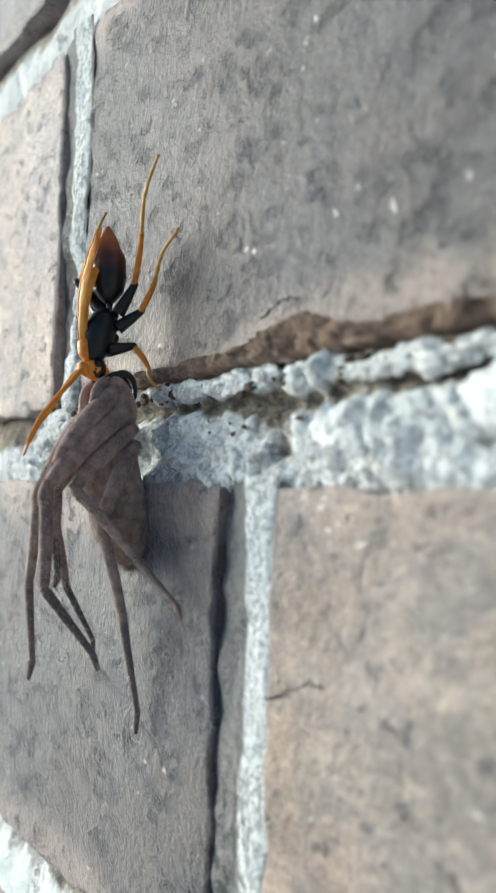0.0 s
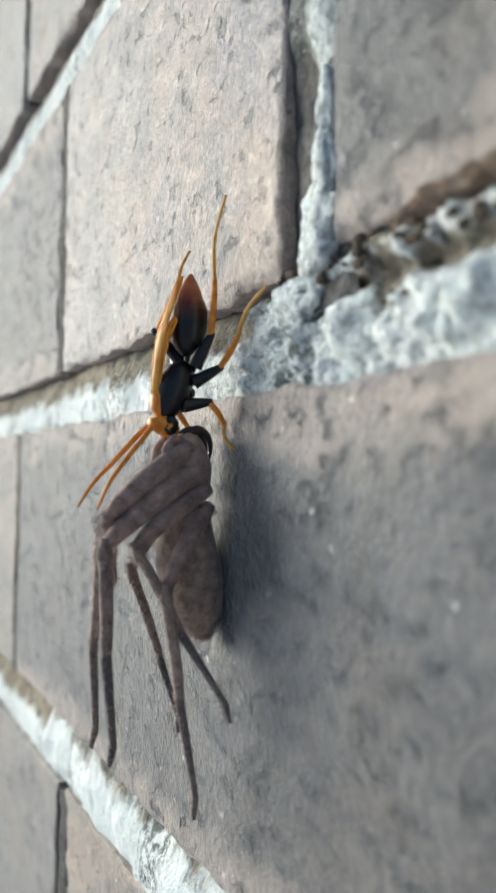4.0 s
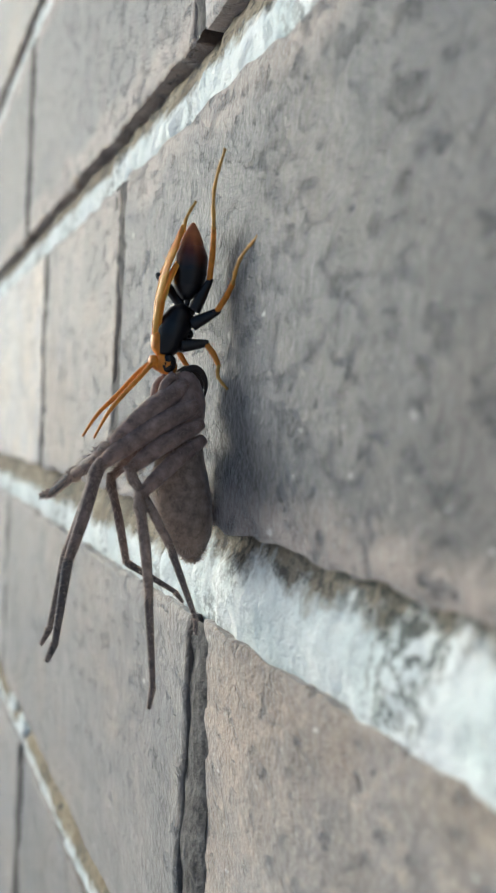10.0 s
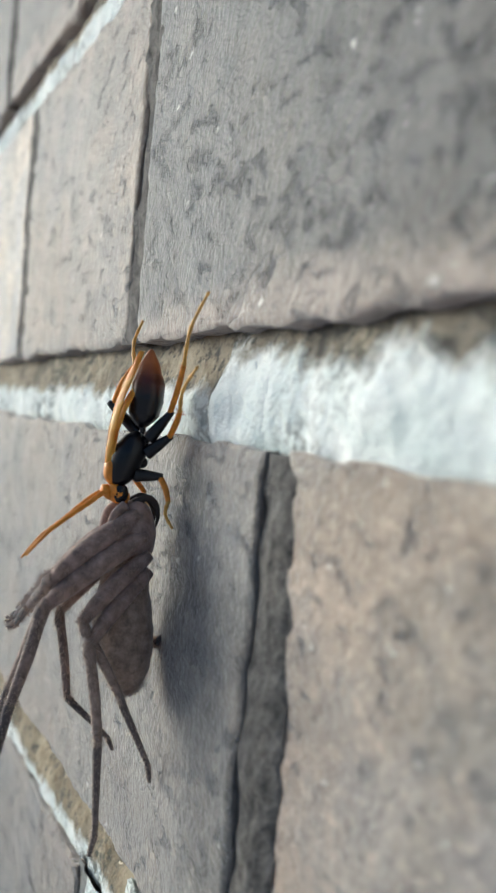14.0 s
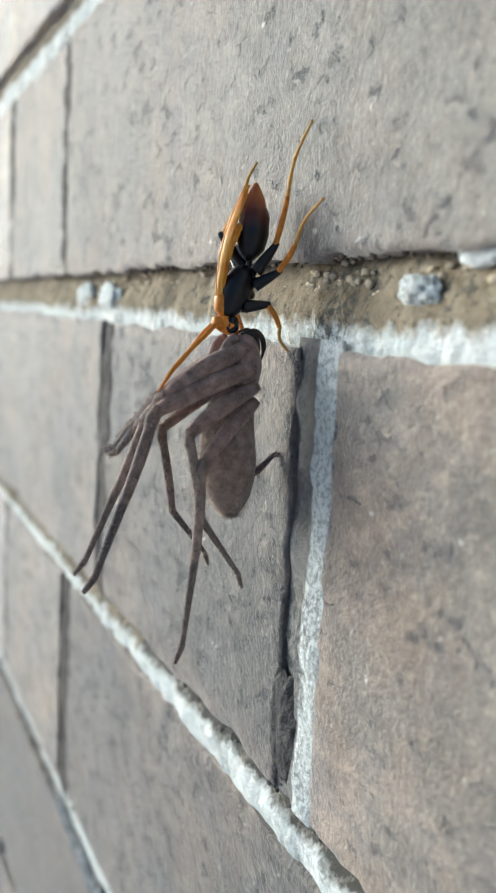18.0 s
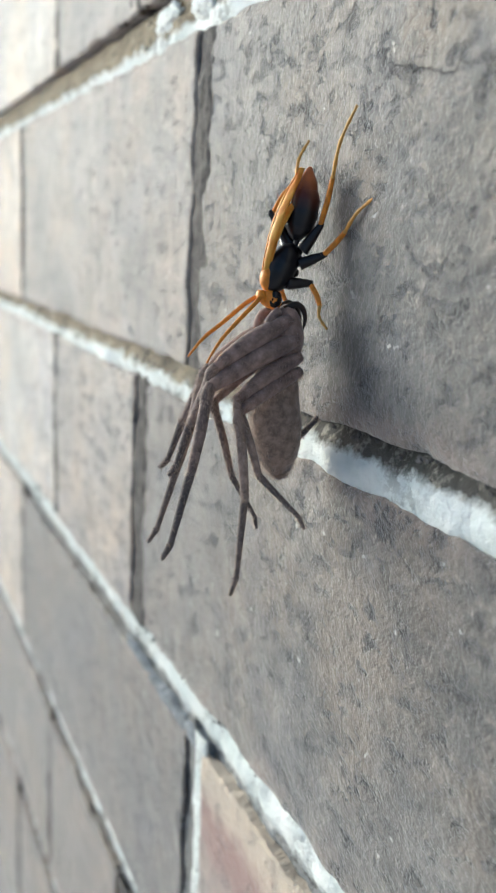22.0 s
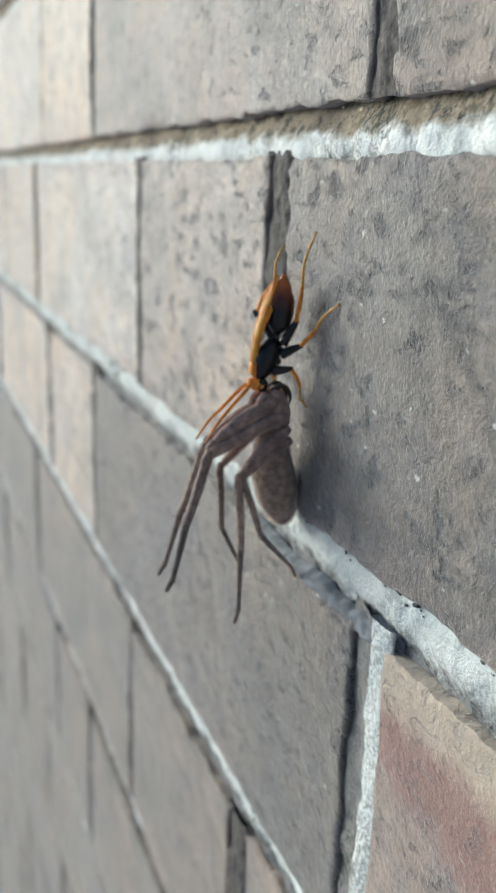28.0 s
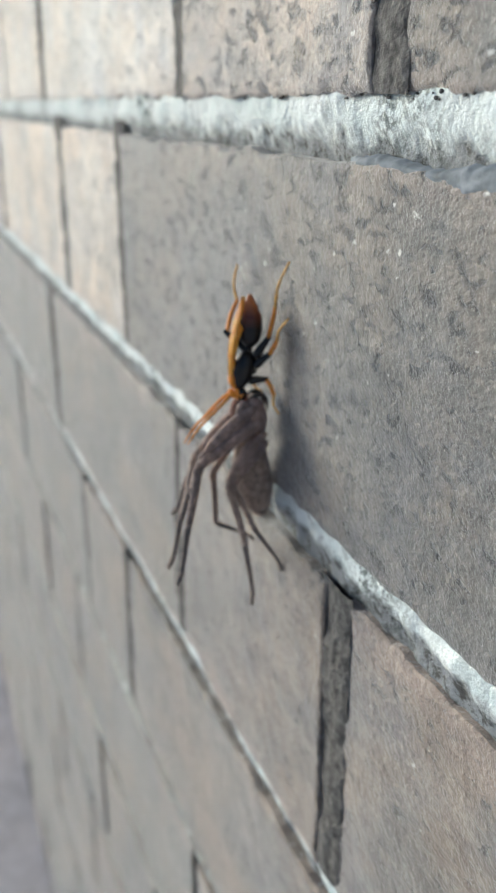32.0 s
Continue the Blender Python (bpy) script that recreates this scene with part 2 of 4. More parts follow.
def mortar_material(name, white, ochre, slope, thick, grime=0.0, crumbly=0.0, sides=0.0, salt=0.0):
    """Lime mortar: white lime low in the joint, ochre sand above it, dark algae specks."""
    k = Mat(name)
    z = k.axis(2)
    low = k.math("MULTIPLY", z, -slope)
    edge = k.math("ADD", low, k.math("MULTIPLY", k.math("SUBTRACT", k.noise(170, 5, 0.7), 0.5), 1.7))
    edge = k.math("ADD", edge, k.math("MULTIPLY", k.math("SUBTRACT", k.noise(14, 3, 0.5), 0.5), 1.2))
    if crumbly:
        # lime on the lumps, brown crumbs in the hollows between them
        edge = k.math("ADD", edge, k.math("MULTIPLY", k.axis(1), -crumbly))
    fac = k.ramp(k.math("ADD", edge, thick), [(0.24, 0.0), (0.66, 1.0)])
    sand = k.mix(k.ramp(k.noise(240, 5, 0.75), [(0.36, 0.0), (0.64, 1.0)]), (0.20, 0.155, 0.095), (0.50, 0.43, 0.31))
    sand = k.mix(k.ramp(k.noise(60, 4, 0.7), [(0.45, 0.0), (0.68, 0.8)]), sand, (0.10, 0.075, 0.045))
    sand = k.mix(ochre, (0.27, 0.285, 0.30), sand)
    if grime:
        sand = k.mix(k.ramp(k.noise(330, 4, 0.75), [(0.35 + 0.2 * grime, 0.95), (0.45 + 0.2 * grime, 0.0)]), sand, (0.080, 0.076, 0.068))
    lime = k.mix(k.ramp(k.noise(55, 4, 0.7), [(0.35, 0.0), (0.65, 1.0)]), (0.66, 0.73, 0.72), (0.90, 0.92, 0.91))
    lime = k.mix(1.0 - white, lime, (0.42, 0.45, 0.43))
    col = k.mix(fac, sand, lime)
    if salt:
        col = k.mix(k.ramp(k.noise(900, 3, 0.75), [(0.40, salt), (0.54, 0.0)]), col, (0.10, 0.11, 0.10))
    if sides:
        # recess shade painted as colour along one side of an upright joint
        x = k.math("ADD", k.axis(0), k.math("MULTIPLY", k.math("SUBTRACT", k.noise(120, 4, 0.7), 0.5), 0.0016))
        side = k.ramp(k.math("ADD", k.math("MULTIPLY", x, 100.0), 0.5), [(0.5 - 0.19, 1.0), (0.5 - 0.12, 0.0), (0.5 + 0.42, 0.0), (0.5 + 0.48, 1.0)])
        col = k.mix(k.math("MULTIPLY", side, sides), col, k.mix(k.noise(380, 4, 0.75), (0.075, 0.071, 0.072), (0.19, 0.18, 0.17)))
    algae = k.math("MULTIPLY", k.ramp(k.noise(26, 3, 0.6), [(0.50, 0.0), (0.64, 1.0)]), k.ramp(k.noise(560, 3, 0.7), [(0.46, 0.0), (0.58, 1.0)]))
    col = k.mix(k.math("MULTIPLY", algae, 0.85), col, (0.06, 0.07, 0.06))
    high = k.math("ADD", k.noise(420, 4, 0.75), k.noise(130, 3, 0.6))
    return k.done(col, 0.92, high, 0.8, 0.0012)


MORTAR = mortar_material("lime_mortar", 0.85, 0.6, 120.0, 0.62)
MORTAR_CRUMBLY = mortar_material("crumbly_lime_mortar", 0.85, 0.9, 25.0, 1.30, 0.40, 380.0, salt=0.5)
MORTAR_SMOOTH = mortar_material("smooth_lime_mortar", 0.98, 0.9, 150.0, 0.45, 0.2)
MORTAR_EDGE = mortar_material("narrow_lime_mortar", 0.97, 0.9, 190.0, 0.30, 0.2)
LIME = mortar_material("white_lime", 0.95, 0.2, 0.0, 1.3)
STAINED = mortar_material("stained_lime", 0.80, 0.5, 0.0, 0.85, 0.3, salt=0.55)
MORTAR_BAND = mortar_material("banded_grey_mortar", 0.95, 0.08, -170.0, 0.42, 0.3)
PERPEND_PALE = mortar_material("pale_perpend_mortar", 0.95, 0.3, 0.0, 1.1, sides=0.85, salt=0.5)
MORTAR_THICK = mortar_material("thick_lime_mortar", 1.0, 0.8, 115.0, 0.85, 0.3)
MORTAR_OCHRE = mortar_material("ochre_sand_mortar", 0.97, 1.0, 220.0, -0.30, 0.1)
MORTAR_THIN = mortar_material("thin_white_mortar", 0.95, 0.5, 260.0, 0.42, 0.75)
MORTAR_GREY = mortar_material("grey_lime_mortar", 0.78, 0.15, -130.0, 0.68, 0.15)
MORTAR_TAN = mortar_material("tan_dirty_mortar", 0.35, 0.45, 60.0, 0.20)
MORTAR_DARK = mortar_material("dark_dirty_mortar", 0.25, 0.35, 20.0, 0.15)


def plain(name, color, rough=0.5, scale=600, amount=0.35, bump=0.25, dist=0.0002, sheen=0.0):
    k = Mat(name)
    dark = tuple(c * (1 - amount) for c in color)
    light = tuple(min(1, c * (1 + amount)) for c in color)
    n = k.noise(scale, 4, 0.65)
    k.b.inputs["Sheen Weight"].default_value = sheen
    return k.done(k.mix(k.ramp(n, [(0.3, 0.0), (0.7, 1.0)]), dark, light), rough, n, bump, dist)


SPIDER = plain("spider_brown_hair", (0.315, 0.222, 0.190), 0.75, 500, 0.55, 0.6, 0.0003, 0.30)
SHIN = plain("spider_shin", (0.215, 0.158, 0.136), 0.75, 600, 0.55, 0.6, 0.0003, 0.25)
SHIN_PALE = plain("spider_pale_shin", (0.330, 0.248, 0.205), 0.75, 600, 0.5, 0.6, 0.0003, 0.25)
FOOT = plain("spider_dark_foot", (0.115, 0.096, 0.092), 0.75, 600, 0.5, 0.6, 0.0003, 0.2)
FOOT_PALE = plain("spider_grey_foot", (0.190, 0.150, 0.132), 0.75, 600, 0.5, 0.6, 0.0003, 0.2)
ABDOMEN = plain("spider_abdomen_fuzz", (0.285, 0.208, 0.162), 0.85, 700, 0.5, 0.8, 0.0004, 0.35)
FANG = plain("spider_black_fang", (0.030, 0.024, 0.022), 0.6, 800, 0.3)
HAIR = plain("pale_hair", (0.50, 0.40, 0.33), 0.7, 900, 0.2)
EYE = plain("glossy_eye", (0.006, 0.006, 0.007), 0.12, 500, 0.2, 0.05)
# a dull sheen on the black
WASP_BLACK = plain("wasp_black", (0.004, 0.004, 0.007), 0.30, 900, 0.3, 0.3)
ORANGE = plain("wasp_orange", (0.74, 0.265, 0.020), 0.45, 900, 0.25, 0.2)
PALE_ORANGE = plain("wasp_pale_orange", (0.66, 0.36, 0.075), 0.5, 900, 0.25, 0.2)
RED_TIP = plain("wasp_red_tip", (0.36, 0.085, 0.035), 0.45, 900, 0.3, 0.2)


PERPEND_DARK = plain("dark_perpend_mortar", (0.105, 0.098, 0.092), 0.92, 300, 0.75, 1.0, 0.0015)


def gaster_material():
    """Black that turns rust red towards the tip."""
    k = Mat("wasp_abdomen")
    z = k.math("ADD", k.axis(2), k.math("MULTIPLY", k.math("SUBTRACT", k.noise(500, 3, 0.6), 0.5), 0.0016))
    col = k.ramp(k.math("MULTIPLY", z, 40.0), [(0.60, (0.005, 0.005, 0.008)), (0.71, (0.10, 0.024, 0.013)), (0.82, (0.42, 0.13, 0.035))])
    return k.done(col, 0.33, k.noise(900, 3, 0.6), 0.2, 0.0002)


GASTER = gaster_material()


def wing_material():
    k = Mat("amber_wing")
    vein = k.ramp(k.noise(260, 2, 0.5, None, 0.6), [(0.40, 0.0), (0.60, 1.0)])
    k.b.inputs["Transmission Weight"].default_value = 0.25
    return k.done(k.mix(vein, (0.82, 0.30, 0.018), (0.95, 0.50, 0.06)), 0.52, vein, 0.3, 0.0002)


WING = wing_material()
PAVING = plain("grey_paving", (0.50, 0.475, 0.50), 0.85, 60, 0.2, 0.5, 0.003)


# ---- mesh helpers ----
def mesh_ob(name, bm, material, smooth=True, second=None):
    me = bpy.data.meshes.new(name)
    bmesh.ops.recalc_face_normals(bm, faces=bm.faces)
    bm.to_mesh(me)
    bm.free()
    me.materials.append(material)
    if second:
        me.materials.append(second)
    for p in me.polygons:
        p.use_smooth = smooth
    return new(name, me)


def part(name, bm, material, parent, label="", at=None, second=None):
    ob = mesh_ob(name, bm, material, True, second)
    ob.parent = parent
    if at is not None:
        ob.matrix_basis = at
    return tagged(ob, label) if label else ob


def grid_faces(rows, ny, nx):
    return [(j * nx + i, j * nx + i + 1, (j + 1) * nx + i + 1, (j + 1) * nx + i) for j in range(ny - 1) for i in range(nx - 1)]


def brick_mesh(name, w, h, step, seed, back=0.028):
    """A brick's front with rounded, chipped edges and its four sides. x along, y into the wall, z up; the origin is the middle of its face."""
    def lines(size):
        inner = np.linspace(-size / 2 + 0.0024, size / 2 - 0.0024, max(4, round(size / step)))
        rim = np.array((0.0, 0.0004, 0.0012))
        return np.concatenate((rim - size / 2, inner, (size / 2 - rim)[::-1]))

    xs, zs = lines(w), lines(h)
    nx, nz = len(xs), len(zs)
    verts = []
    for z in zs:
        for x in xs:
            s = Vector((x * 60 + seed * 9, seed * 3.7, z * 60))
            e = min(w / 2 - abs(x), h / 2 - abs(z))
            chip = max(0.0, noise.noise(s * 1.1) - 0.20) * (0.0075 if h / 2 - abs(z) < w / 2 - abs(x) else 0.003)
            r = 0.0009 + chip
            round_off = 0.0
            if e < r:
                round_off = r * (1 - math.sqrt(max(0.0, 1 - (1 - e / r) ** 2)))
            y = 0.5 * round_off + 0.0006 * noise.noise(s * 0.5) + 0.0003 * noise.noise(s * 2.3) + 0.0003 * noise.noise(s * 6)
            inset = 0.0010 * noise.noise(s * 1.7) + 0.0007 * noise.noise(s * 5) if e < 0.0005 else 0.0
            verts.append((x * (1 - inset / w * 2), y, z * (1 - inset / h * 2)))
    faces = grid_faces(verts, nz, nx)
    rim = [i for i in range(nx)] + [j * nx + nx - 1 for j in range(1, nz)] + [(nz - 1) * nx + i for i in range(nx - 2, -1, -1)] + [j * nx for j in range(nz - 2, 0, -1)]
    first = len(verts)
    m = len(rim)
    verts += [verts[i] for i in rim] + [(verts[i][0], back, verts[i][2]) for i in rim]
    faces += [(first + a, first + m + a, first + m + (a + 1) % m, first + (a + 1) % m) for a in range(m)]
    me = bpy.data.meshes.new(name)
    me.from_pydata(verts, [], [f[::-1] for f in faces])
    for p in me.polygons:
        p.use_smooth = True
    me.update()
    return me


def tube(bm, pts, radii, seg=10, flat=1.0):
    """A limb along pts with its own radius at every point, closed at both ends."""
    pts = [Vector(p) for p in pts]
    rings = []
    up = Vector((1, 0, 0))
    for i, p in enumerate(pts):
        d = (pts[min(i + 1, len(pts) - 1)] - pts[max(i - 1, 0)]).normalized()
        side = d.cross(up)
        side = side.normalized() if side.length > 0.1 else d.cross(Vector((0, 1, 0))).normalized()
        other = side.cross(d).normalized()
        rings.append([bm.verts.new(p + radii[i] * (math.cos(a) * side + flat * math.sin(a) * other)) for a in (2 * math.pi * k / seg for k in range(seg))])
    for a, b in zip(rings, rings[1:]):
        for k in range(seg):
            bm.faces.new((a[k], a[(k + 1) % seg], b[(k + 1) % seg], b[k]))
    bm.faces.new(rings[0][::-1])
    bm.faces.new(rings[-1])


def smooth_line(ctrl, radii, n=5):
    """A Catmull-Rom line through ctrl with its radii."""
    c = [Vector(p) for p in ctrl]
    out, rad = [], []
    for i in range(len(c) - 1):
        p0, p1, p2, p3 = c[max(i - 1, 0)], c[i], c[i + 1], c[min(i + 2, len(c) - 1)]
        for s in range(n):
            t = s / n
            out.append(0.5 * ((2 * p1) + (p2 - p0) * t + (2 * p0 - 5 * p1 + 4 * p2 - p3) * t * t + (3 * p1 - p0 - 3 * p2 + p3) * t ** 3))
            rad.append(radii[i] + (radii[i + 1] - radii[i]) * t)
    return out + [c[-1]], rad + [radii[-1]]


def hairs(bm, pts, radii, count, length, seed, thick=0.00005):
    """Short stiff hairs that stand off a limb."""
    rnd = random.Random(seed)
    for _ in range(count):
        i = rnd.randrange(len(pts) - 1)
        p = Vector(pts[i]).lerp(Vector(pts[i + 1]), rnd.random())
        d = (Vector(pts[i + 1]) - Vector(pts[i])).normalized()
        n = Vector((rnd.gauss(0, 1), rnd.gauss(0, 1), rnd.gauss(0, 1)))
        n = (n - n.dot(d) * d).normalized()
        a = p + n * radii[i] * 0.9
        tip = a + (n + d * rnd.uniform(0.2, 0.9)).normalized() * length * rnd.uniform(0.5, 1.2)
        s = n.cross(d) * thick
        bm.faces.new((bm.verts.new(a - s), bm.verts.new(a + s), bm.verts.new(tip))).material_index = 1


MM = 0.00091


def mm(*points):
    return [Vector(p) * MM for p in points]


# ---- the brick wall ----
PITCH = 0.086
# top and bottom of the courses that the walk passes, counted downwards
COURSE = {0: (0.0762, 0.0042), 1: (-0.0098, -0.0795), 2: (-0.0955, -0.1665), 3: (-0.1800, -0.2546),
          4: (-0.2638, -0.3362), 5: (-0.3478, -0.4222), 6: (-0.4340, -0.5125)}
HEADS = {0: (-0.0496, -0.178, -0.374), 1: (0.0144, -0.2268, -0.327), 2: (-0.1672, -0.397, -0.4965), 3: (-0.227, -0.3477, -0.567, -0.684),
         4: (-0.389, -0.500, -0.718), 5: (-0.335, -0.574), 6: (-0.3985, -0.5115, -0.748), 7: (-0.593, -0.770)}
PERIOD, HALF = 0.3475, 0.0570
FIRST, LAST = -5, 14
LEFT, RIGHT = -3.6, 0.55


def course(n):
    return COURSE.get(n, (-(n - 1) * PITCH - 0.0055, -n * PITCH + 0.0055))


def heads(n):
    """The head joints of a course in Flemish bond, from left to right."""
    centre = -0.448 if n % 2 == 0 else -0.283
    rnd = random.Random(n * 31)
    out = []
    for k in range(-12, 5):
        for s in (-1, 1):
            x = centre + k * PERIOD + s * HALF
            near = [m for m in HEADS.get(n, ()) if abs(m - x) < 0.045]
            out.append(near[0] if near else x + rnd.uniform(-0.003, 0.003))
    return sorted(x for x in out if LEFT < x < RIGHT)


wall = tagged(new("wall_north"), "weathered grey brown brick wall in Flemish bond with lime mortar", "wall", kind="structure")
bm = bmesh.new()
bmesh.ops.create_cube(bm, size=1, matrix=Matrix.Translation(((LEFT + RIGHT) / 2, 0.129, (course(FIRST)[0] + course(LAST)[1]) / 2))
                      @ Matrix.Diagonal((RIGHT - LEFT, 0.240, course(FIRST)[0] - course(LAST)[1], 1)))
core = part("mortar_core", bm, MORTAR_DARK, wall, "dirty mortar between the bricks")


def bed_joint(n, x0, x1, step, material):
    """The mortar bed under course n: set back under the upper brick, lumpy and nearly flush below."""
    top, bottom = course(n)[1] + 0.0015, course(n + 1)[0] - 0.0012
    mid = (top + bottom) / 2
    nx, nz = round((x1 - x0) / step), 27 if n in RIDGED else 15
    verts = []
    for j in range(nz):
        v = j / (nz - 1)
        for i in range(nx):
            x = x0 + (x1 - x0) * i / (nx - 1)
            rise = 0.0032 * min(1.0, max(0.0, (x + 0.052) / 0.012)) if n == 0 else 0.0
            z = top + rise + (bottom - top - rise) * v
            s = Vector((x * 45, n * 7.3, z * 45))
            face = 0.0010 + 0.0015 * min(1.0, max(0.0, (v - 0.42) * 3)) if n in FLIPPED else 0.0046 - 0.0036 * min(1.0, v * (5.0 if n == 0 and x > -0.07 else 1.7))
            y = face + 0.0009 * noise.noise(s) + 0.0007 * noise.noise(s * 3.1) + 0.0004 * noise.noise(s * 8)
            y += 0.0006 * noise.noise(s * 5.3) - 0.0006 * max(0.0, noise.noise(s * 1.9 + Vector((3, 0, 0))))
            if n in RIDGED:
                rough = min(1.0, max(0.0, (x + 0.085) / 0.02))
                dip = 0.37 + 0.08 * noise.noise(Vector((x * 30, 1.0, 0)))
                cell = noise.voronoi(s * 4.2 + 0.9 * noise.noise_vector(s * 3.0))[0][0]
                fine = noise.voronoi(s * 13.0 + 0.8 * noise.noise_vector(s * 6.0))[0][0]
                y += rough * (0.0026 * math.exp(-((v - dip) / 0.07) ** 2) + 0.0020 * max(0.0, 1 - v / 0.10) + 0.0030 * min(cell, 0.8) + 0.0016 * min(fine, 0.8) - 0.0024)
            y += 0.0012 * abs(2 * v - 1) ** 8
            verts.append((x - (x0 + x1) / 2, y, z - mid))
    me = bpy.data.meshes.new("mortar_bed")
    me.from_pydata(verts, [], grid_faces(verts, nz, nx))
    me.materials.append(material)
    for p in me.polygons:
        p.use_smooth = True
    ob = new("mortar_bed", me)
    ob.parent = wall
    ob.location = ((x0 + x1) / 2, 0, mid)
    return ob


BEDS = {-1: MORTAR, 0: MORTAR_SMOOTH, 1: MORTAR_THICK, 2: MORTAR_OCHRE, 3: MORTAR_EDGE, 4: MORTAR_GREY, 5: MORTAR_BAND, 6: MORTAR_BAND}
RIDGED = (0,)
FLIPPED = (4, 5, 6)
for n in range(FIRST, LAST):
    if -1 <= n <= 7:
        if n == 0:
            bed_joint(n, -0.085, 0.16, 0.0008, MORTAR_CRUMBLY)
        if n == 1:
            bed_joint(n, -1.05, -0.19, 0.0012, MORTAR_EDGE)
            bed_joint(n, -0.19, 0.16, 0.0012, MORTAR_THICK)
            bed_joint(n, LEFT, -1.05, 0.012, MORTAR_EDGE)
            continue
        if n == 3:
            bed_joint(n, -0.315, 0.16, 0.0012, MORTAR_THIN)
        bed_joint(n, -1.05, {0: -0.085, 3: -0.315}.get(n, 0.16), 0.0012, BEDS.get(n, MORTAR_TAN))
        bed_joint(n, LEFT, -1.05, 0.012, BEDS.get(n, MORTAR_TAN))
    else:
        bed_joint(n, LEFT, RIGHT, 0.012, MORTAR if n < 0 else MORTAR_TAN)


def head_joint(n, x, material, width, depth, step_up, high=0.0, low=0.0):
    """The upright joint of course n at x, cut short by high from above and low from below."""
    step = 0.0014
    top, bottom = course(n)
    top, bottom = top - high, bottom + low
    top, bottom = top + (0.0042 if n == 5 else 0.0014 if step_up > 0.0008 or n >= 4 else -0.0002), bottom - (0.0050 if n == 0 and x > -0.1 else 0.0002)
    mid = (top + bottom) / 2
    nz, nx = round((top - bottom) / step), 13
    verts = []
    for j in range(nz):
        z = top - (top - bottom) * j / (nz - 1)
        for i in range(nx):
            u = i / (nx - 1) - 0.5
            s = Vector((x * 50 + u, n * 3.3, z * 45))
            y = depth + 0.0007 * abs(2 * u) ** 6 + 0.0006 * noise.noise(s) + 0.0006 * noise.noise(s * 3) + 0.0005 * noise.noise(s * 7) - step_up * min(1.0, max(0.0, (u + 0.10 + 0.12 * noise.noise(s * 0.8)) * 6))
            if low:
                y += 0.0024 * max(0.0, 1 - (z - bottom) / (0.0070 + 0.0030 * noise.noise(s * 2)))
            verts.append((u * width - (0.0030 if step_up > 0.0008 else 0.00125), y, z - mid))
    me = bpy.data.meshes.new("mortar_perpend")
    me.from_pydata(verts, [], grid_faces(verts, nz, nx))
    me.materials.append(material)
    for p in me.polygons:
        p.use_smooth = True
    ob = new("mortar_perpend", me)
    ob.parent = wall
    ob.location = (x, 0, mid)


def is_pale(n, x):
    return any(n == a and abs(x - b) < 0.01 for a, b in PALE_HEADS)


PALE_HEADS = ((0, -0.0496), (1, 0.0144), (3, -0.226), (5, -0.335))
for n in range(-1, 8):
    for x in heads(n):
        if -0.8 < x < 0.12:
            pale = is_pale(n, x)
            if pale and n == 0:
                # the lime has fallen out half way down
                head_joint(n, x, PERPEND_PALE, 0.0165, 0.0010, 0.0011, low=0.0290)
                head_joint(n, x, PERPEND_DARK, 0.0165, 0.0020, 0.0003, high=0.0300)
            elif pale:
                head_joint(n, x, PERPEND_PALE, 0.0165, 0.0010, 0.0011)
            else:
                head_joint(n, x, PERPEND_DARK, 0.0155, 0.0004, 0.0003)


def lump(x, z, w, h, thick, material, name, label):
    """A small blob of lime or a broken patch that sticks to the wall."""
    bm = bmesh.new()
    bmesh.ops.create_icosphere(bm, subdivisions=4, radius=1)
    for v in bm.verts:
        q = v.co * 1.4 + Vector((x * 900, 0, z * 900))
        k = 1 + 0.35 * noise.noise(q) + 0.22 * noise.noise(q * 2.7)
        v.co = Vector((v.co.x * w * k, v.co.y * thick * 0.6 * k, v.co.z * h * k)) * 0.85
    ob = part(name, bm, material, wall, label)
    ob.location = (x, 0.0014, z)


CHIP = plain("broken_dark_brick", (0.085, 0.080, 0.078), 0.9, 260, 0.7, 1.0, 0.002)


def broken_material():
    """Broken brick: tan, brown and cream, rough."""
    k = Mat("broken_tan_brick")
    col = k.mix(k.ramp(k.noise(150, 5, 0.75), [(0.38, 0.0), (0.60, 1.0)]), (0.085, 0.058, 0.043), (0.36, 0.255, 0.180))
    col = k.mix(k.ramp(k.noise(260, 4, 0.7), [(0.54, 0.0), (0.66, 0.8)]), col, (0.46, 0.37, 0.28))
    high = k.math("ADD", k.noise(300, 5, 0.8), k.noise(110, 3, 0.6))
    return k.done(col, 0.92, high, 1.0, 0.004)


BROKEN = broken_material()
SMEAR = plain("blue_grey_mortar", (0.205, 0.225, 0.250), 0.85, 120, 0.5, 0.8, 0.001)
CRUMB = plain("brown_crumbs", (0.085, 0.062, 0.042), 0.95, 300, 0.7, 1.0, 0.001)
WHITE = "white lump of lime on the joint"
for x, z, w, h, d in ((-0.3753, -0.1725, 0.0110, 0.0038, 0.0030), (-0.3493, -0.1735, 0.0105, 0.0050, 0.0034),
                      (-0.1940, -0.1668, 0.0060, 0.0022, 0.0020), (-0.5659, -0.4132, 0.0024, 0.0034, 0.0020), (-0.4685, -0.4170, 0.0014, 0.0019, 0.0014),
                      (0.0440, 0.0034, 0.0032, 0.0020, 0.0026), (0.0560, -0.0012, 0.0085, 0.0042, 0.0034), (0.0300, -0.0035, 0.0060, 0.0032, 0.0026)):
    lump(x, z, w, h, d, LIME, "lime_lump", WHITE)


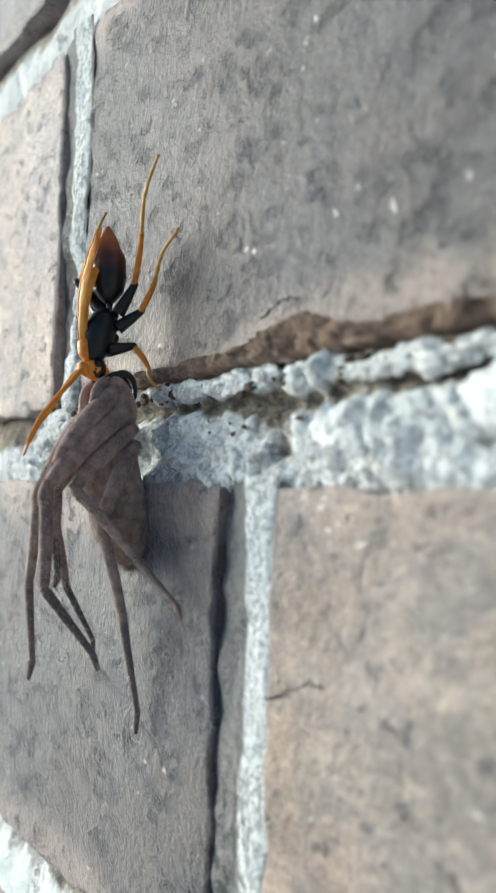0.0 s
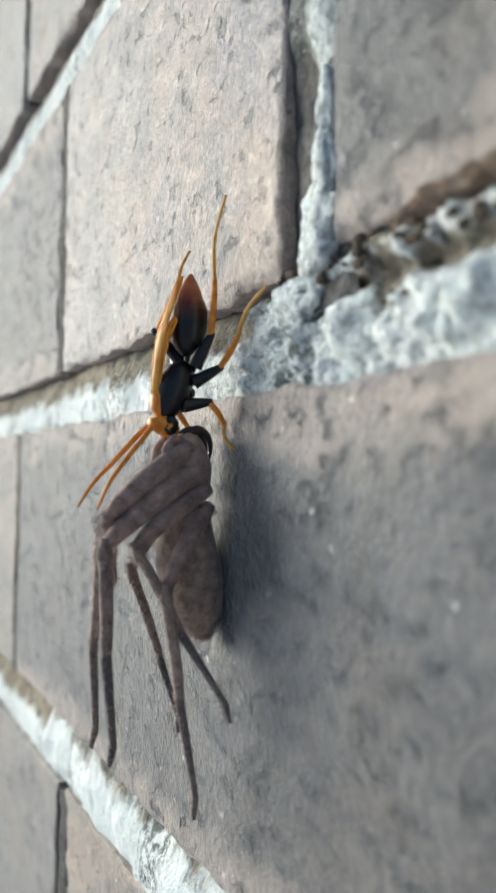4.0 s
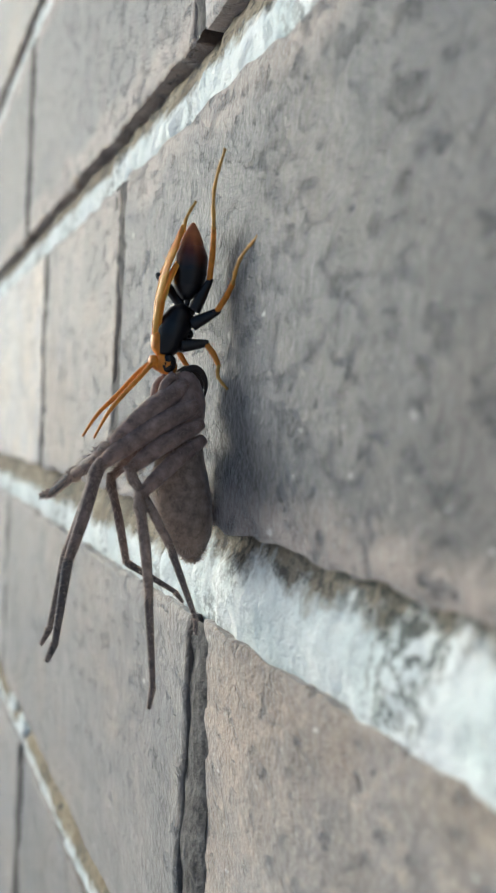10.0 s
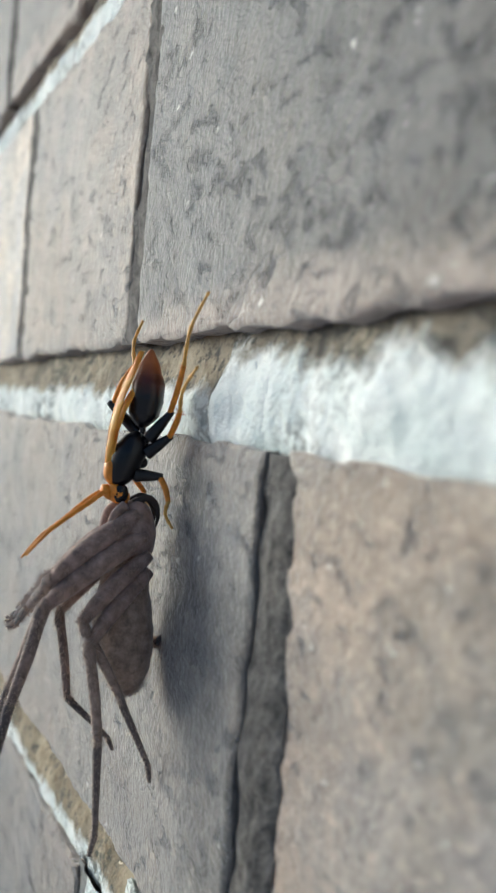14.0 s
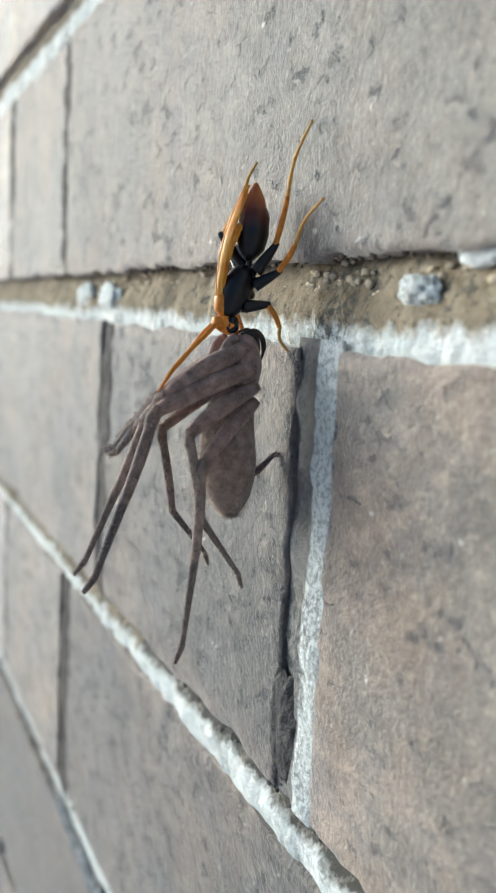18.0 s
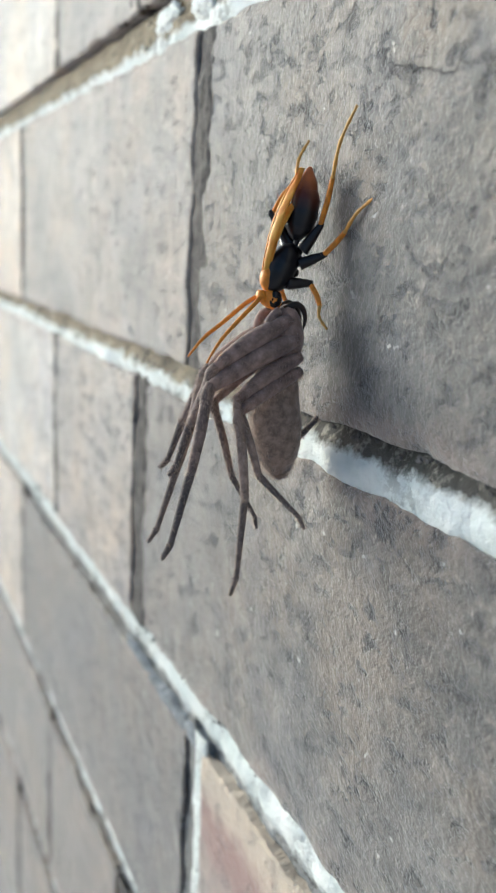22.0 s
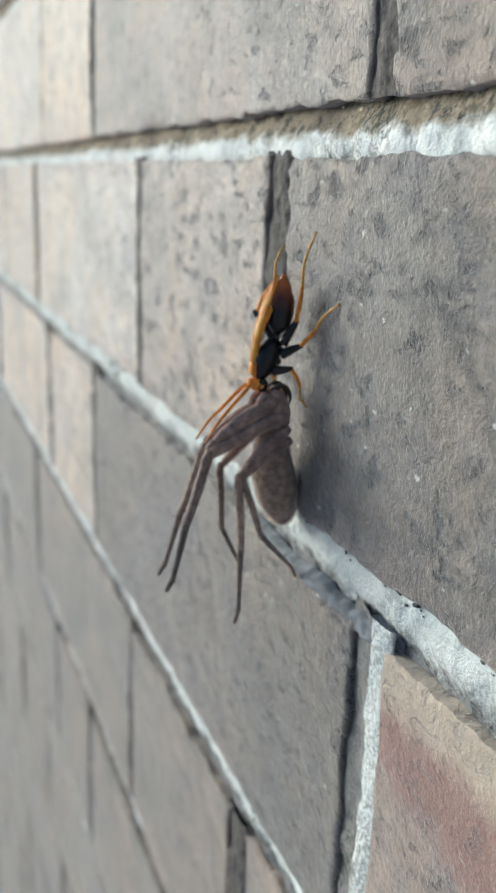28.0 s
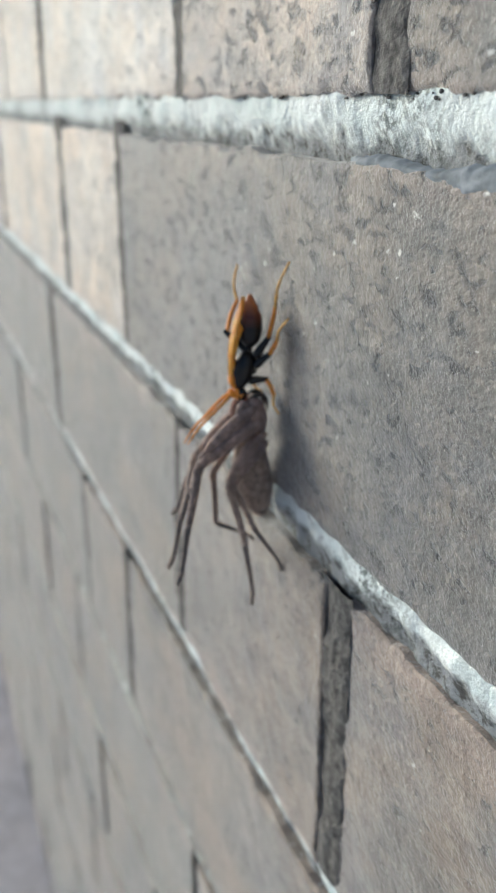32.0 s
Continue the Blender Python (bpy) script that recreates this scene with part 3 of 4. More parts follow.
def crumbs(x0, x1, n, v, spread, count, size, material, label, seed, deep=0.0010):
    """Crumbs of brick and sand stuck along one line of the mortar bed under course n."""
    rnd = random.Random(seed)
    bm = bmesh.new()
    top, bottom = course(n)[1], course(n + 1)[0]
    for _ in range(count):
        x = rnd.uniform(x0, x1)
        z = top + (bottom - top) * v + rnd.gauss(0, spread)
        r = size * rnd.uniform(0.4, 1.3)
        made = bmesh.ops.create_icosphere(bm, subdivisions=2, radius=1)["verts"]
        for p in made:
            q = p.co * 1.3 + Vector((x * 900, 0, z * 900))
            k = 1 + 0.5 * noise.noise(q) + 0.3 * noise.noise(q * 2.5)
            p.co = Vector((x + p.co.x * r * 1.4 * k, deep + p.co.y * r * 0.7 * k, z + p.co.z * r * 0.8 * k))
    tagged(part("mortar_crumbs", bm, material, wall, label), kind="stuff")


BROWN = "dark brown crumbs along the joint"
crumbs(-0.06, 0.10, 0, 0.03, 0.0008, 110, 0.0007, CRUMB, BROWN, 3)
crumbs(-0.04, 0.10, 0, 0.44, 0.0008, 60, 0.0004, CRUMB, BROWN, 4)
crumbs(-0.42, -0.16, 2, 0.00, 0.0004, 150, 0.0005, CRUMB, BROWN, 5)
crumbs(-0.30, -0.20, 3, 0.04, 0.0006, 60, 0.0004, CHIP, BROWN, 6)
crumbs(-0.55, -0.30, 4, 0.02, 0.0005, 90, 0.0004, CHIP, BROWN, 9)


def crack(points, thick, seed):
    """A hair crack across a brick face."""
    rnd = random.Random(seed)
    line = []
    for (x0, z0), (x1, z1) in zip(points, points[1:]):
        for i in range(8):
            line.append((x0 + (x1 - x0) * i / 8 + rnd.gauss(0, 0.0001), z0 + (z1 - z0) * i / 8 + rnd.gauss(0, 0.00025)))
    bm = bmesh.new()
    tube(bm, [(x, -0.0004, z) for x, z in line], [thick * rnd.uniform(0.4, 1.2) for _ in line], 6)
    part("crack", bm, CHIP, wall, "dark hair crack in a brick")


for i, (line, thick) in enumerate(((((0.0183, -0.0355), (0.0234, -0.0336), (0.0272, -0.0320), (0.0302, -0.0317)), 0.00010),
                                   (((-0.2700, -0.1985), (-0.2618, -0.2004), (-0.2555, -0.2021), (-0.2500, -0.2010)), 0.00009),
                                   (((0.0150, 0.0112), (0.0190, 0.0132), (0.0235, 0.0134)), 0.00020))):
    crack(line, thick, i + 1)


def scar(x, z, w, h, material, label, seed):
    """A shallow rough scar where the brick's face has broken away."""
    bm = bmesh.new()
    rings = []
    for j in range(7):
        ring = []
        for i in range(40):
            a = 2 * math.pi * i / 40
            d = Vector((math.cos(a), math.sin(a), seed * 3.1))
            r = (1 + 0.35 * noise.noise(d * 1.5) + 0.25 * noise.noise(d * 4) + 0.15 * noise.noise(d * 9)) * j / 6
            q = Vector((x + w * r * math.cos(a), 0, z + h * r * math.sin(a)))
            ring.append(bm.verts.new((q.x, -0.0005 + 0.0012 * (j / 6) ** 4 + (0.0006 * noise.noise(q * 500) + 0.0005 * noise.noise(q * 1300)) * (1 - j / 7), q.z)))
        rings.append(ring)
    for p, q in zip(rings, rings[1:]):
        for i in range(40):
            k = (i + 1) % 40
            if p is rings[0]:
                continue
            bm.faces.new((p[i], p[k], q[k], q[i]))
    bm.faces.new(rings[1])
    bmesh.ops.delete(bm, geom=rings[0], context="VERTS")
    part("scar", bm, material, wall, label)


scar(-0.2345, -0.2435, 0.0052, 0.0100, CHIP, "dark broken brick edge", 1)


def crust(x0, x1, upper, lower, proud, material, name, label, seed):
    """A rough sheet of mortar or of broken brick along an edge, between two wavering heights."""
    nx, nz = round((x1 - x0) / 0.0006), 15
    verts = []
    for j in range(nz):
        v = j / (nz - 1)
        for i in range(nx):
            x = x0 + (x1 - x0) * i / (nx - 1)
            ends = min(1.0, i / 12, (nx - 1 - i) / 12)
            w = Vector((x * 90, seed * 5.1, 0))
            top = upper(x) + 0.0012 * noise.noise(w) + 0.0007 * noise.noise(w * 4)
            bottom = lower(x) + 0.0007 * noise.noise(w + Vector((0, 9, 0))) + 0.0004 * noise.noise(w * 4 + Vector((0, 9, 0)))
            z = bottom + (top - bottom) * (1 - v)
            s = Vector((x * 300, seed, z * 450))
            y = 0.0022 - (0.0022 + proud) * ends * (1 - abs(2 * v - 1) ** 5) + (2 * proud + 0.0001) * (0.9 * noise.noise(s) + 0.8 * noise.noise(s * 2.7) + 0.5 * noise.noise(s * 6))
            verts.append((x, y, z))
    me = bpy.data.meshes.new(name)
    me.from_pydata(verts, [], grid_faces(verts, nz, nx))
    me.materials.append(material)
    for p in me.polygons:
        p.use_smooth = True
    ob = tagged(new(name, me), label)
    ob.parent = wall


crust(-0.036, 0.16, lambda x: 0.0087 + 0.0032 * math.exp(-((x - 0.022) / 0.009) ** 2) - 0.0010 * math.exp(-((x + 0.034) / 0.010) ** 2), lambda x: 0.0056, 0.0004, BROKEN, "broken_edge", "tan broken edge of the brick", 2)
crust(-0.404, -0.3290, lambda x: -0.3464 + 0.0018 * math.exp(-((x + 0.331) / 0.012) ** 2), lambda x: -0.3503, 0.0001, SMEAR, "mortar_smear", "blue grey smear of mortar on the brick's edge", 5)
for i in range(26):
    rnd = random.Random(80 + i)
    lump(-0.004 + 0.0062 * i + rnd.uniform(-0.002, 0.002), 0.0040 + rnd.uniform(-0.0006, 0.0008), rnd.uniform(0.0030, 0.0072), rnd.uniform(0.0010, 0.0020), 0.0022, STAINED, "lime_lump", WHITE)
for x, z, w, h in ((-0.0480, 0.0240, 0.0022, 0.0055), (-0.0485, 0.0170, 0.0034, 0.0060), (-0.0500, 0.0105, 0.0050, 0.0056)):
    lump(x, z, w, h, 0.0026, STAINED, "lime_lump", "rough grey white lump of lime")
for x, z, w, h in ((-0.0560, 0.0010, 0.0075, 0.0040), (-0.0500, 0.0062, 0.0050, 0.0050), (-0.0630, -0.0020, 0.0060, 0.0036)):
    lump(x, z, w, h, 0.0034, STAINED, "lime_lump", "rough grey white lump of lime")
CREAM = plain("cream_sand", (0.56, 0.49, 0.37), 0.95, 260, 0.45, 1.0, 0.001)
crumbs(-0.40, -0.16, 2, 0.24, 0.0014, 260, 0.0006, CREAM, "cream sand grains in the joint", 12, 0.0030)
crumbs(-0.55, -0.36, 3, 0.26, 0.0010, 120, 0.0006, CREAM, "cream sand grains in the joint", 13, 0.0036)
lump(-0.2062, -0.1715, 0.0052, 0.0026, 0.0026, STAINED, "lime_lump", "flat patch of grey white lime")
lump(-0.3440, -0.2490, 0.0030, 0.0032, 0.0008, CHIP, "chip", "dark chip at the brick's corner")
lump(-0.2059, -0.2485, 0.0022, 0.0022, 0.0005, CHIP, "chip", "dark chip in the brick face")


# ---- ground ----
GROUND_Z = course(LAST)[1] - 0.01
bm = bmesh.new()
bmesh.ops.create_grid(bm, x_segments=40, y_segments=40, size=40, matrix=Matrix.Translation((0, -38, GROUND_Z)))
tagged(mesh_ob("ground", bm, PAVING), "pale grey paved ground at the foot of the wall", "ground", kind="structure")


# ---- the spider ----
def make_spider():
    body = new("spider")
    tagged(body, "limp grey brown huntsman spider with dangling folded legs", "spider")
    # head and chest, back to the wall
    bm = bmesh.new()
    pts, rad = smooth_line(mm((0, -8.6, -1.6), (0, -7.8, -3.6), (0, -7.4, -6.8), (0, -7.6, -9.8), (0, -8.0, -12.0)), [0.0015, 0.0026, 0.0031, 0.0028, 0.0016])
    tube(bm, pts, rad, 20, 1.25)
    hairs(bm, pts, rad, 260, 0.0009, 1)
    part("cephalothorax", bm, SPIDER, body, "grey brown hairy head and chest", second=HAIR)
    for s in (-1, 1):
        bm = bmesh.new()
        pts, rad = smooth_line(mm((s * 1.2, -8.2, -1.8), (s * 1.5, -6.2, -0.9), (s * 1.4, -4.6, -1.8), (s * 1.1, -3.9, -3.8), (s * 0.8, -4.2, -6.0)), [0.00060, 0.00056, 0.00048, 0.00036, 0.0001])
        tube(bm, pts, rad, 12)
        part("fang", bm, FANG, body, "black fang")
        bm = bmesh.new()
        pts, rad = smooth_line(mm((s * 1.9, -9.8, -2.0), (s * 2.3, -11.6, -3.6), (s * 2.2, -12.4, -6.6), (s * 2.0, -12.0, -8.6)), [0.0008, 0.0008, 0.0007, 0.0004])
        tube(bm, pts, rad, 10)
        hairs(bm, pts, rad, 50, 0.0007, 5 + s)
        part("pedipalp", bm, SPIDER, body, second=HAIR)
    for x, z in ((-1.5, -1.9), (-0.5, -1.5), (0.5, -1.5), (1.5, -1.9)):
        bm = bmesh.new()
        bmesh.ops.create_uvsphere(bm, u_segments=10, v_segments=8, radius=0.00042, matrix=Matrix.Translation(Vector((x, -6.9, z)) * MM))
        part("eye", bm, EYE, body)
    # abdomen
    bm = bmesh.new()
    pts, rad = smooth_line(mm((0, -8.2, -11.0), (0, -8.8, -13.4), (0, -9.2, -18.0), (0, -9.1, -23.0), (0, -8.7, -27.6), (0, -8.2, -31.0), (0, -7.9, -33.0), (0, -7.8, -33.8)), [0.0012, 0.0034, 0.0042, 0.0046, 0.0043, 0.0031, 0.0017, 0.0003], 6)
    tube(bm, pts, rad, 28, 1.12)
    for v in bm.verts:
        s = v.co * 500
        v.co += (0.00025 * noise.noise(s)) * Vector((noise.noise(s * 1.3 + Vector((5, 0, 0))), -1, 0))
    hairs(bm, pts, rad, 2600, 0.0012, 2, 0.00007)
    abdomen = part("abdomen", bm, ABDOMEN, body, "brown furry abdomen", second=HAIR)
    for s in (-1, 1):
        bm = bmesh.new()
        tube(bm, *smooth_line(mm((s * 0.6, -8.0, -32.4), (s * 0.8, -7.9, -33.6), (s * 0.8, -7.8, -34.6)), [0.0004, 0.0004, 0.0001]), 8)
        part("spinneret", bm, SPIDER, abdomen)
    # legs: the thighs stay folded, lower legs and feet dangle from the knees
    legs = []
    plan = [
        # hip, knee, lengths of lower leg and foot, thickness of thigh and lower leg
        ("front", (2.6, -8.6, -4.0), (3.4, -22.2, -12.6), (12.0, 11.0), 1.85, 1.15),
        ("second", (3.4, -7.4, -7.4), (4.4, -23.4, -16.2), (16.0, 16.5), 1.85, 1.15),
        ("crossed", (3.6, -6.6, -10.6), (5.2, -18.2, -18.6), (15.0, 15.4), 1.55, 0.92),
        ("hind", (3.6, -6.4, -13.4), (5.8, -17.6, -21.6), (16.6, 18.6), 1.45, 1.00),
        ("far_front", (-2.6, -8.4, -4.8), (-3.0, -21.0, -13.6), (11.6, 10.6), 1.70, 1.05),
        ("far_second", (-3.0, -7.2, -7.6), (-3.6, -21.8, -17.0), (15.4, 16.0), 1.60, 1.00),
        ("third", (-3.0, -7.2, -9.4), (-4.6, -18.8, -20.2), (15.0, 13.0), 1.20, 0.85),
        ("prop", (-2.6, -7.6, -11.0), (-3.6, -6.0, -25.6), (4.4, 5.4), 0.95, 0.85),
    ]
    for i, (kind, hip, knee, (long, toe), a, b) in enumerate(plan):
        hip, knee = Vector(hip) * MM, Vector(knee) * MM
        way = knee - hip
        bm = bmesh.new()
        # thigh, thick in the middle, with a knobbed knee
        pts, rad = smooth_line([way * f + Vector((0, 0, g * MM)) for f, g in ((-0.06, 0.0), (0.12, 0.2), (0.45, 0.6), (0.80, 0.4), (0.94, 0.1), (1.03, -0.3))],
                               [a * f * MM for f in (0.62, 0.86, 1.0, 0.86, 0.66, 0.52)], 5)
        tube(bm, pts, rad, 16)
        hairs(bm, pts, rad, 900, 0.0011, 20 + i, 0.00006)
        leg = part("leg", bm, SPIDER, body, at=Matrix.Translation(hip), second=HAIR)
        pale = kind in ("crossed", "hind", "far_second")
        bm = bmesh.new()
        pts, rad = smooth_line([Vector((0, y * MM, -long * f * MM)) for f, y in ((-0.05, 0.0), (0.10, -0.35), (0.22, -0.2), (0.55, 0.0), (0.90, 0.0), (1.0, 0.0))],
                               [b * f * MM for f in (0.80, 1.10, 0.92, 0.95, 0.80, 0.62)], 4)
        tube(bm, pts, rad, 12)
        hairs(bm, pts, rad, 520, 0.0010, 40 + i, 0.00005)
        shin = part("lower_leg", bm, SHIN_PALE if pale else SHIN, leg, at=Matrix.Translation(way), second=HAIR)
        bm = bmesh.new()
        pts, rad = smooth_line([Vector((0, y * MM, -toe * f * MM)) for f, y in ((-0.03, 0.0), (0.06, -0.1), (0.40, 0.0), (0.78, 0.1), (0.84, 0.0), (1.0, -0.7))],
                               [b * f * MM for f in (0.55, 0.78, 0.64, 0.50, 0.58, 0.34)], 4)
        tube(bm, pts, rad, 10)
        hairs(bm, pts, rad, 420, 0.0007, 60 + i, 0.00005)
        foot = part("foot", bm, FOOT_PALE if pale else FOOT, leg, "dark furry foot", Matrix.Translation(way + Vector((0, 0, -long * MM))), HAIR)
        if kind == "prop":
            # braced against the wall behind the abdomen
            shin.matrix_basis = Matrix.Translation(way) @ pose(0, 0, 0, 82, 0, 0) @ pose(0, 0, 0, 0, -48, 0)
            foot.matrix_basis = Matrix.Translation(Vector(way) + shin.matrix_basis.to_3x3() @ Vector((0, 0, -long * MM))) @ pose(0, 0, 0, 140, 0, 0) @ pose(0, 0, 0, 0, -20, 0)
        legs.append((kind, leg, hip, way, shin, foot, long * MM))
    return body, legs


# ---- the wasp ----
def make_wasp():
    body = new("spider_wasp")
    tagged(body, "black and orange spider wasp gripping a spider", "wasp")
    bm = bmesh.new()
    pts, rad = smooth_line(mm((0, -12.3, 0.7), (0, -11.6, 0.5), (0, -10.6, 0.0), (0, -9.7, -0.8), (0, -9.2, -1.6)), [0.0006, 0.0013, 0.0016, 0.0013, 0.0005])
    tube(bm, pts, rad, 16, 1.35)
    head = part("head", bm, ORANGE, body, "orange head with black eyes")
    for s in (-1, 1):
        bm = bmesh.new()
        bmesh.ops.create_uvsphere(bm, u_segments=14, v_segments=10, radius=0.0012, matrix=Matrix.Translation(Vector((s * 1.5, -10.4, 0.1)) * MM) @ Matrix.Diagonal((0.6, 1.0, 1.2, 1)))
        part("eye", bm, EYE, head)
        bm = bmesh.new()
        tube(bm, *smooth_line(mm((s * 0.5, -9.4, -1.2), (s * 0.7, -8.8, -2.4), (s * 0.2, -8.5, -3.0)), [0.0005, 0.0004, 0.0001]), 8)
        part("jaw", bm, RED_TIP, head)
    bm = bmesh.new()
    tube(bm, *smooth_line(mm((0, -12.9, 1.2), (0, -12.6, 0.2), (0, -11.6, -0.9)), [0.0005, 0.0009, 0.0005]), 12, 1.3)
    part("face", bm, ORANGE, head, "orange face")
    bm = bmesh.new()
    tube(bm, *smooth_line(mm((0, -11.4, 1.6), (0, -12.2, 2.8), (0, -12.4, 4.4), (0, -11.8, 5.6)), [0.0007, 0.0010, 0.0010, 0.0005]), 14, 1.3)
    part("collar", bm, ORANGE, body, "orange collar")
    bm = bmesh.new()
    tube(bm, *smooth_line(mm((0, -11.2, 1.4), (0, -10.9, 2.6), (0, -10.2, 4.6), (0, -9.5, 6.8), (0, -8.7, 9.0), (0, -8.1, 10.4)), [0.0011, 0.0019, 0.0025, 0.0026, 0.0020, 0.0006]), 20, 0.95)
    for y, z, r in ((-8.2, 3.4, 1.3), (-7.6, 5.6, 1.4), (-7.2, 7.8, 1.5), (-7.4, 9.4, 1.1)):
        bmesh.ops.create_uvsphere(bm, u_segments=14, v_segments=10, radius=r * MM, matrix=Matrix.Translation(Vector((0, y, z)) * MM) @ Matrix.Diagonal((1.2, 1.0, 0.8, 1)))
    part("thorax", bm, WASP_BLACK, body, "glossy black thorax")
    bm = bmesh.new()
    tube(bm, *smooth_line(mm((0, -8.4, 9.4), (0, -7.9, 10.6), (0, -7.9, 11.8)), [0.0006, 0.00042, 0.0006]), 10)
    part("waist", bm, WASP_BLACK, body, "narrow black waist")
    bm = bmesh.new()
    pts, rad = smooth_line(mm((0, -7.9, 11.4), (0, -8.0, 12.4), (0, -8.0, 13.6), (0, -7.9, 16.0), (0, -7.9, 18.8), (0, -8.0, 20.4)), [0.0006, 0.0016, 0.0023, 0.0026, 0.0025, 0.0019], 6)
    tube(bm, pts, [r * (1.0 + 0.02 * (j % 6 == 0)) for j, r in enumerate(rad)], 22, 1.05)
    gaster = part("abdomen", bm, GASTER, body, "black abdomen with a rust red tip")
    bm = bmesh.new()
    tube(bm, *smooth_line(mm((0, -8.0, 20.2), (0, -8.1, 21.8), (0, -8.2, 23.4), (0, -8.2, 24.6)), [0.0020, 0.0016, 0.0009, 0.0002]), 20, 1.05)
    part("tip", bm, GASTER, gaster, "rust red tip")
    # folded wings along the back
    for s in (-1, 1):
        for k, (wide, long, lift) in enumerate(((0.0012, 0.0178, 0.0), (0.0009, 0.0140, 0.0005))):
            bm = bmesh.new()
            n, m = 16, 6
            sheet = []
            for side in (0, 1):
                for i in range(n + 1):
                    t = i / n
                    half = wide * (0.35 + 0.65 * math.sin(min(1.0, t * 1.6) * math.pi * 0.5)) * (1 if t < 0.70 else max(0.10, 1 - ((t - 0.70) / 0.30) ** 2.2))
                    for j in range(m + 1):
                        u = j / m
                        x = s * (0.0002 + 2 * half * u * 0.62)
                        y = -0.0122 + 0.0030 * t - 0.0012 * math.sin(t * 3.1) + lift + 0.0006 * u * u + (0.00008 if side else 0.0) + 0.00005 * math.sin(t * 30 + u * 6)
                        sheet.append(bm.verts.new((x, y, 0.0040 + long * t)))
            q = (n + 1) * (m + 1)
            for side in (0, 1):
                for i in range(n):
                    for j in range(m):
                        a = side * q + i * (m + 1) + j
                        bm.faces.new((sheet[a], sheet[a + 1], sheet[a + m + 2], sheet[a + m + 1]))
            rim = [i * (m + 1) for i in range(n + 1)] + [n * (m + 1) + j for j in range(1, m + 1)] + [i * (m + 1) + m for i in range(n - 1, -1, -1)] + [j for j in range(m - 1, 0, -1)]
            for a, b in zip(rim, rim[1:] + rim[:1]):
                bm.faces.new((sheet[a], sheet[b], sheet[q + b], sheet[q + a]))
            part("forewing" if k == 0 else "hindwing", bm, WING, body, "folded amber orange wing")
    antennae = []
    for s, bend in ((1, 0.0), (-1, 1.0)):
        base = Vector((s * 0.5, -12.6, 0.4)) * MM
        pts, rad = smooth_line([p - base for p in mm((s * 0.5, -12.6, 0.4), (s * 1.2, -14.8, -1.9), (s * 1.8, -18.0, -5.2 - bend), (s * 2.0, -20.8, -8.6 - bend), (s * 2.0, -23.0, -12.6 - bend))], [0.00036, 0.00038, 0.00034, 0.00028, 0.00014], 6)
        bm = bmesh.new()
        tube(bm, pts, [r * (1.0 + 0.10 * (i % 2)) for i, r in enumerate(rad)], 10)
        antennae.append((part("antenna", bm, ORANGE, body, "curved orange antenna", Matrix.Translation(base)), base))
    legs = []
    plan = [
        # hip, knee, ankle, foot
        ((1.4, -7.0, 9.6), (3.2, -4.6, 15.0), (6.2, -5.4, 22.6), (12.4, -6.0, 34.0)),
        ((1.4, -7.0, 7.2), (3.6, -3.4, 10.4), (8.0, -3.6, 14.6), (15.6, -3.6, 21.6)),
        ((1.2, -8.4, 3.4), (2.4, -4.0, 4.2), (4.0, -2.6, 0.4), (6.4, -1.6, -3.6)),
        ((-1.4, -7.6, 10.0), (-4.6, -12.6, 15.4), (-6.2, -8.0, 22.0), (-9.4, -6.0, 30.0)),
        ((-1.4, -7.4, 7.6), (-5.0, -8.6, 11.6), (-8.0, -5.0, 16.0), (-12.0, -5.0, 21.6)),
        ((-1.2, -8.6, 3.6), (-4.6, -8.2, 4.0), (-6.6, -4.4, 0.0), (-8.6, -0.5, -4.0)),
    ]
    for i, (hip, knee, ankle, foot) in enumerate(plan):
        hip, knee, ankle, foot = (Vector(p) * MM for p in (hip, knee, ankle, foot))
        bm = bmesh.new()
        pts, rad = smooth_line([hip - hip, (knee - hip) * 0.5, knee - hip], [0.00110, 0.00085, 0.00045], 5)
        tube(bm, pts, rad, 12)
        leg = part("leg", bm, WASP_BLACK, body, "black thigh with an orange lower leg", Matrix.Translation(hip))
        bm = bmesh.new()
        pts, rad = smooth_line([knee - hip - (knee - hip) * 0.12, (knee + ankle) / 2 - hip, ankle - hip], [0.00046, 0.00048, 0.00038], 5)
        tube(bm, pts, rad, 10)
        hairs(bm, pts, rad, 14, 0.0012, 70 + i, 0.00006)
        part("shin", bm, ORANGE, leg, "orange shin", second=RED_TIP)
        bm = bmesh.new()
        bow = (ankle + foot) / 2 - hip + Vector((0, -0.0008, 0))
        pts, rad = smooth_line([ankle - hip, bow, foot - hip], [0.00034, 0.00027, 0.00020], 6)
        tube(bm, pts, [r * (1.18 if j % 3 == 0 else 0.92) for j, r in enumerate(rad)], 9)
        part("foot", bm, PALE_ORANGE, leg, "pale yellow foot")
        legs.append((leg, hip))
    return body, legs, antennae


spider, spider_legs = make_spider()
wasp, wasp_legs, wasp_antennae = make_wasp()


# ---- bricks of the wall ----
LIB = {}


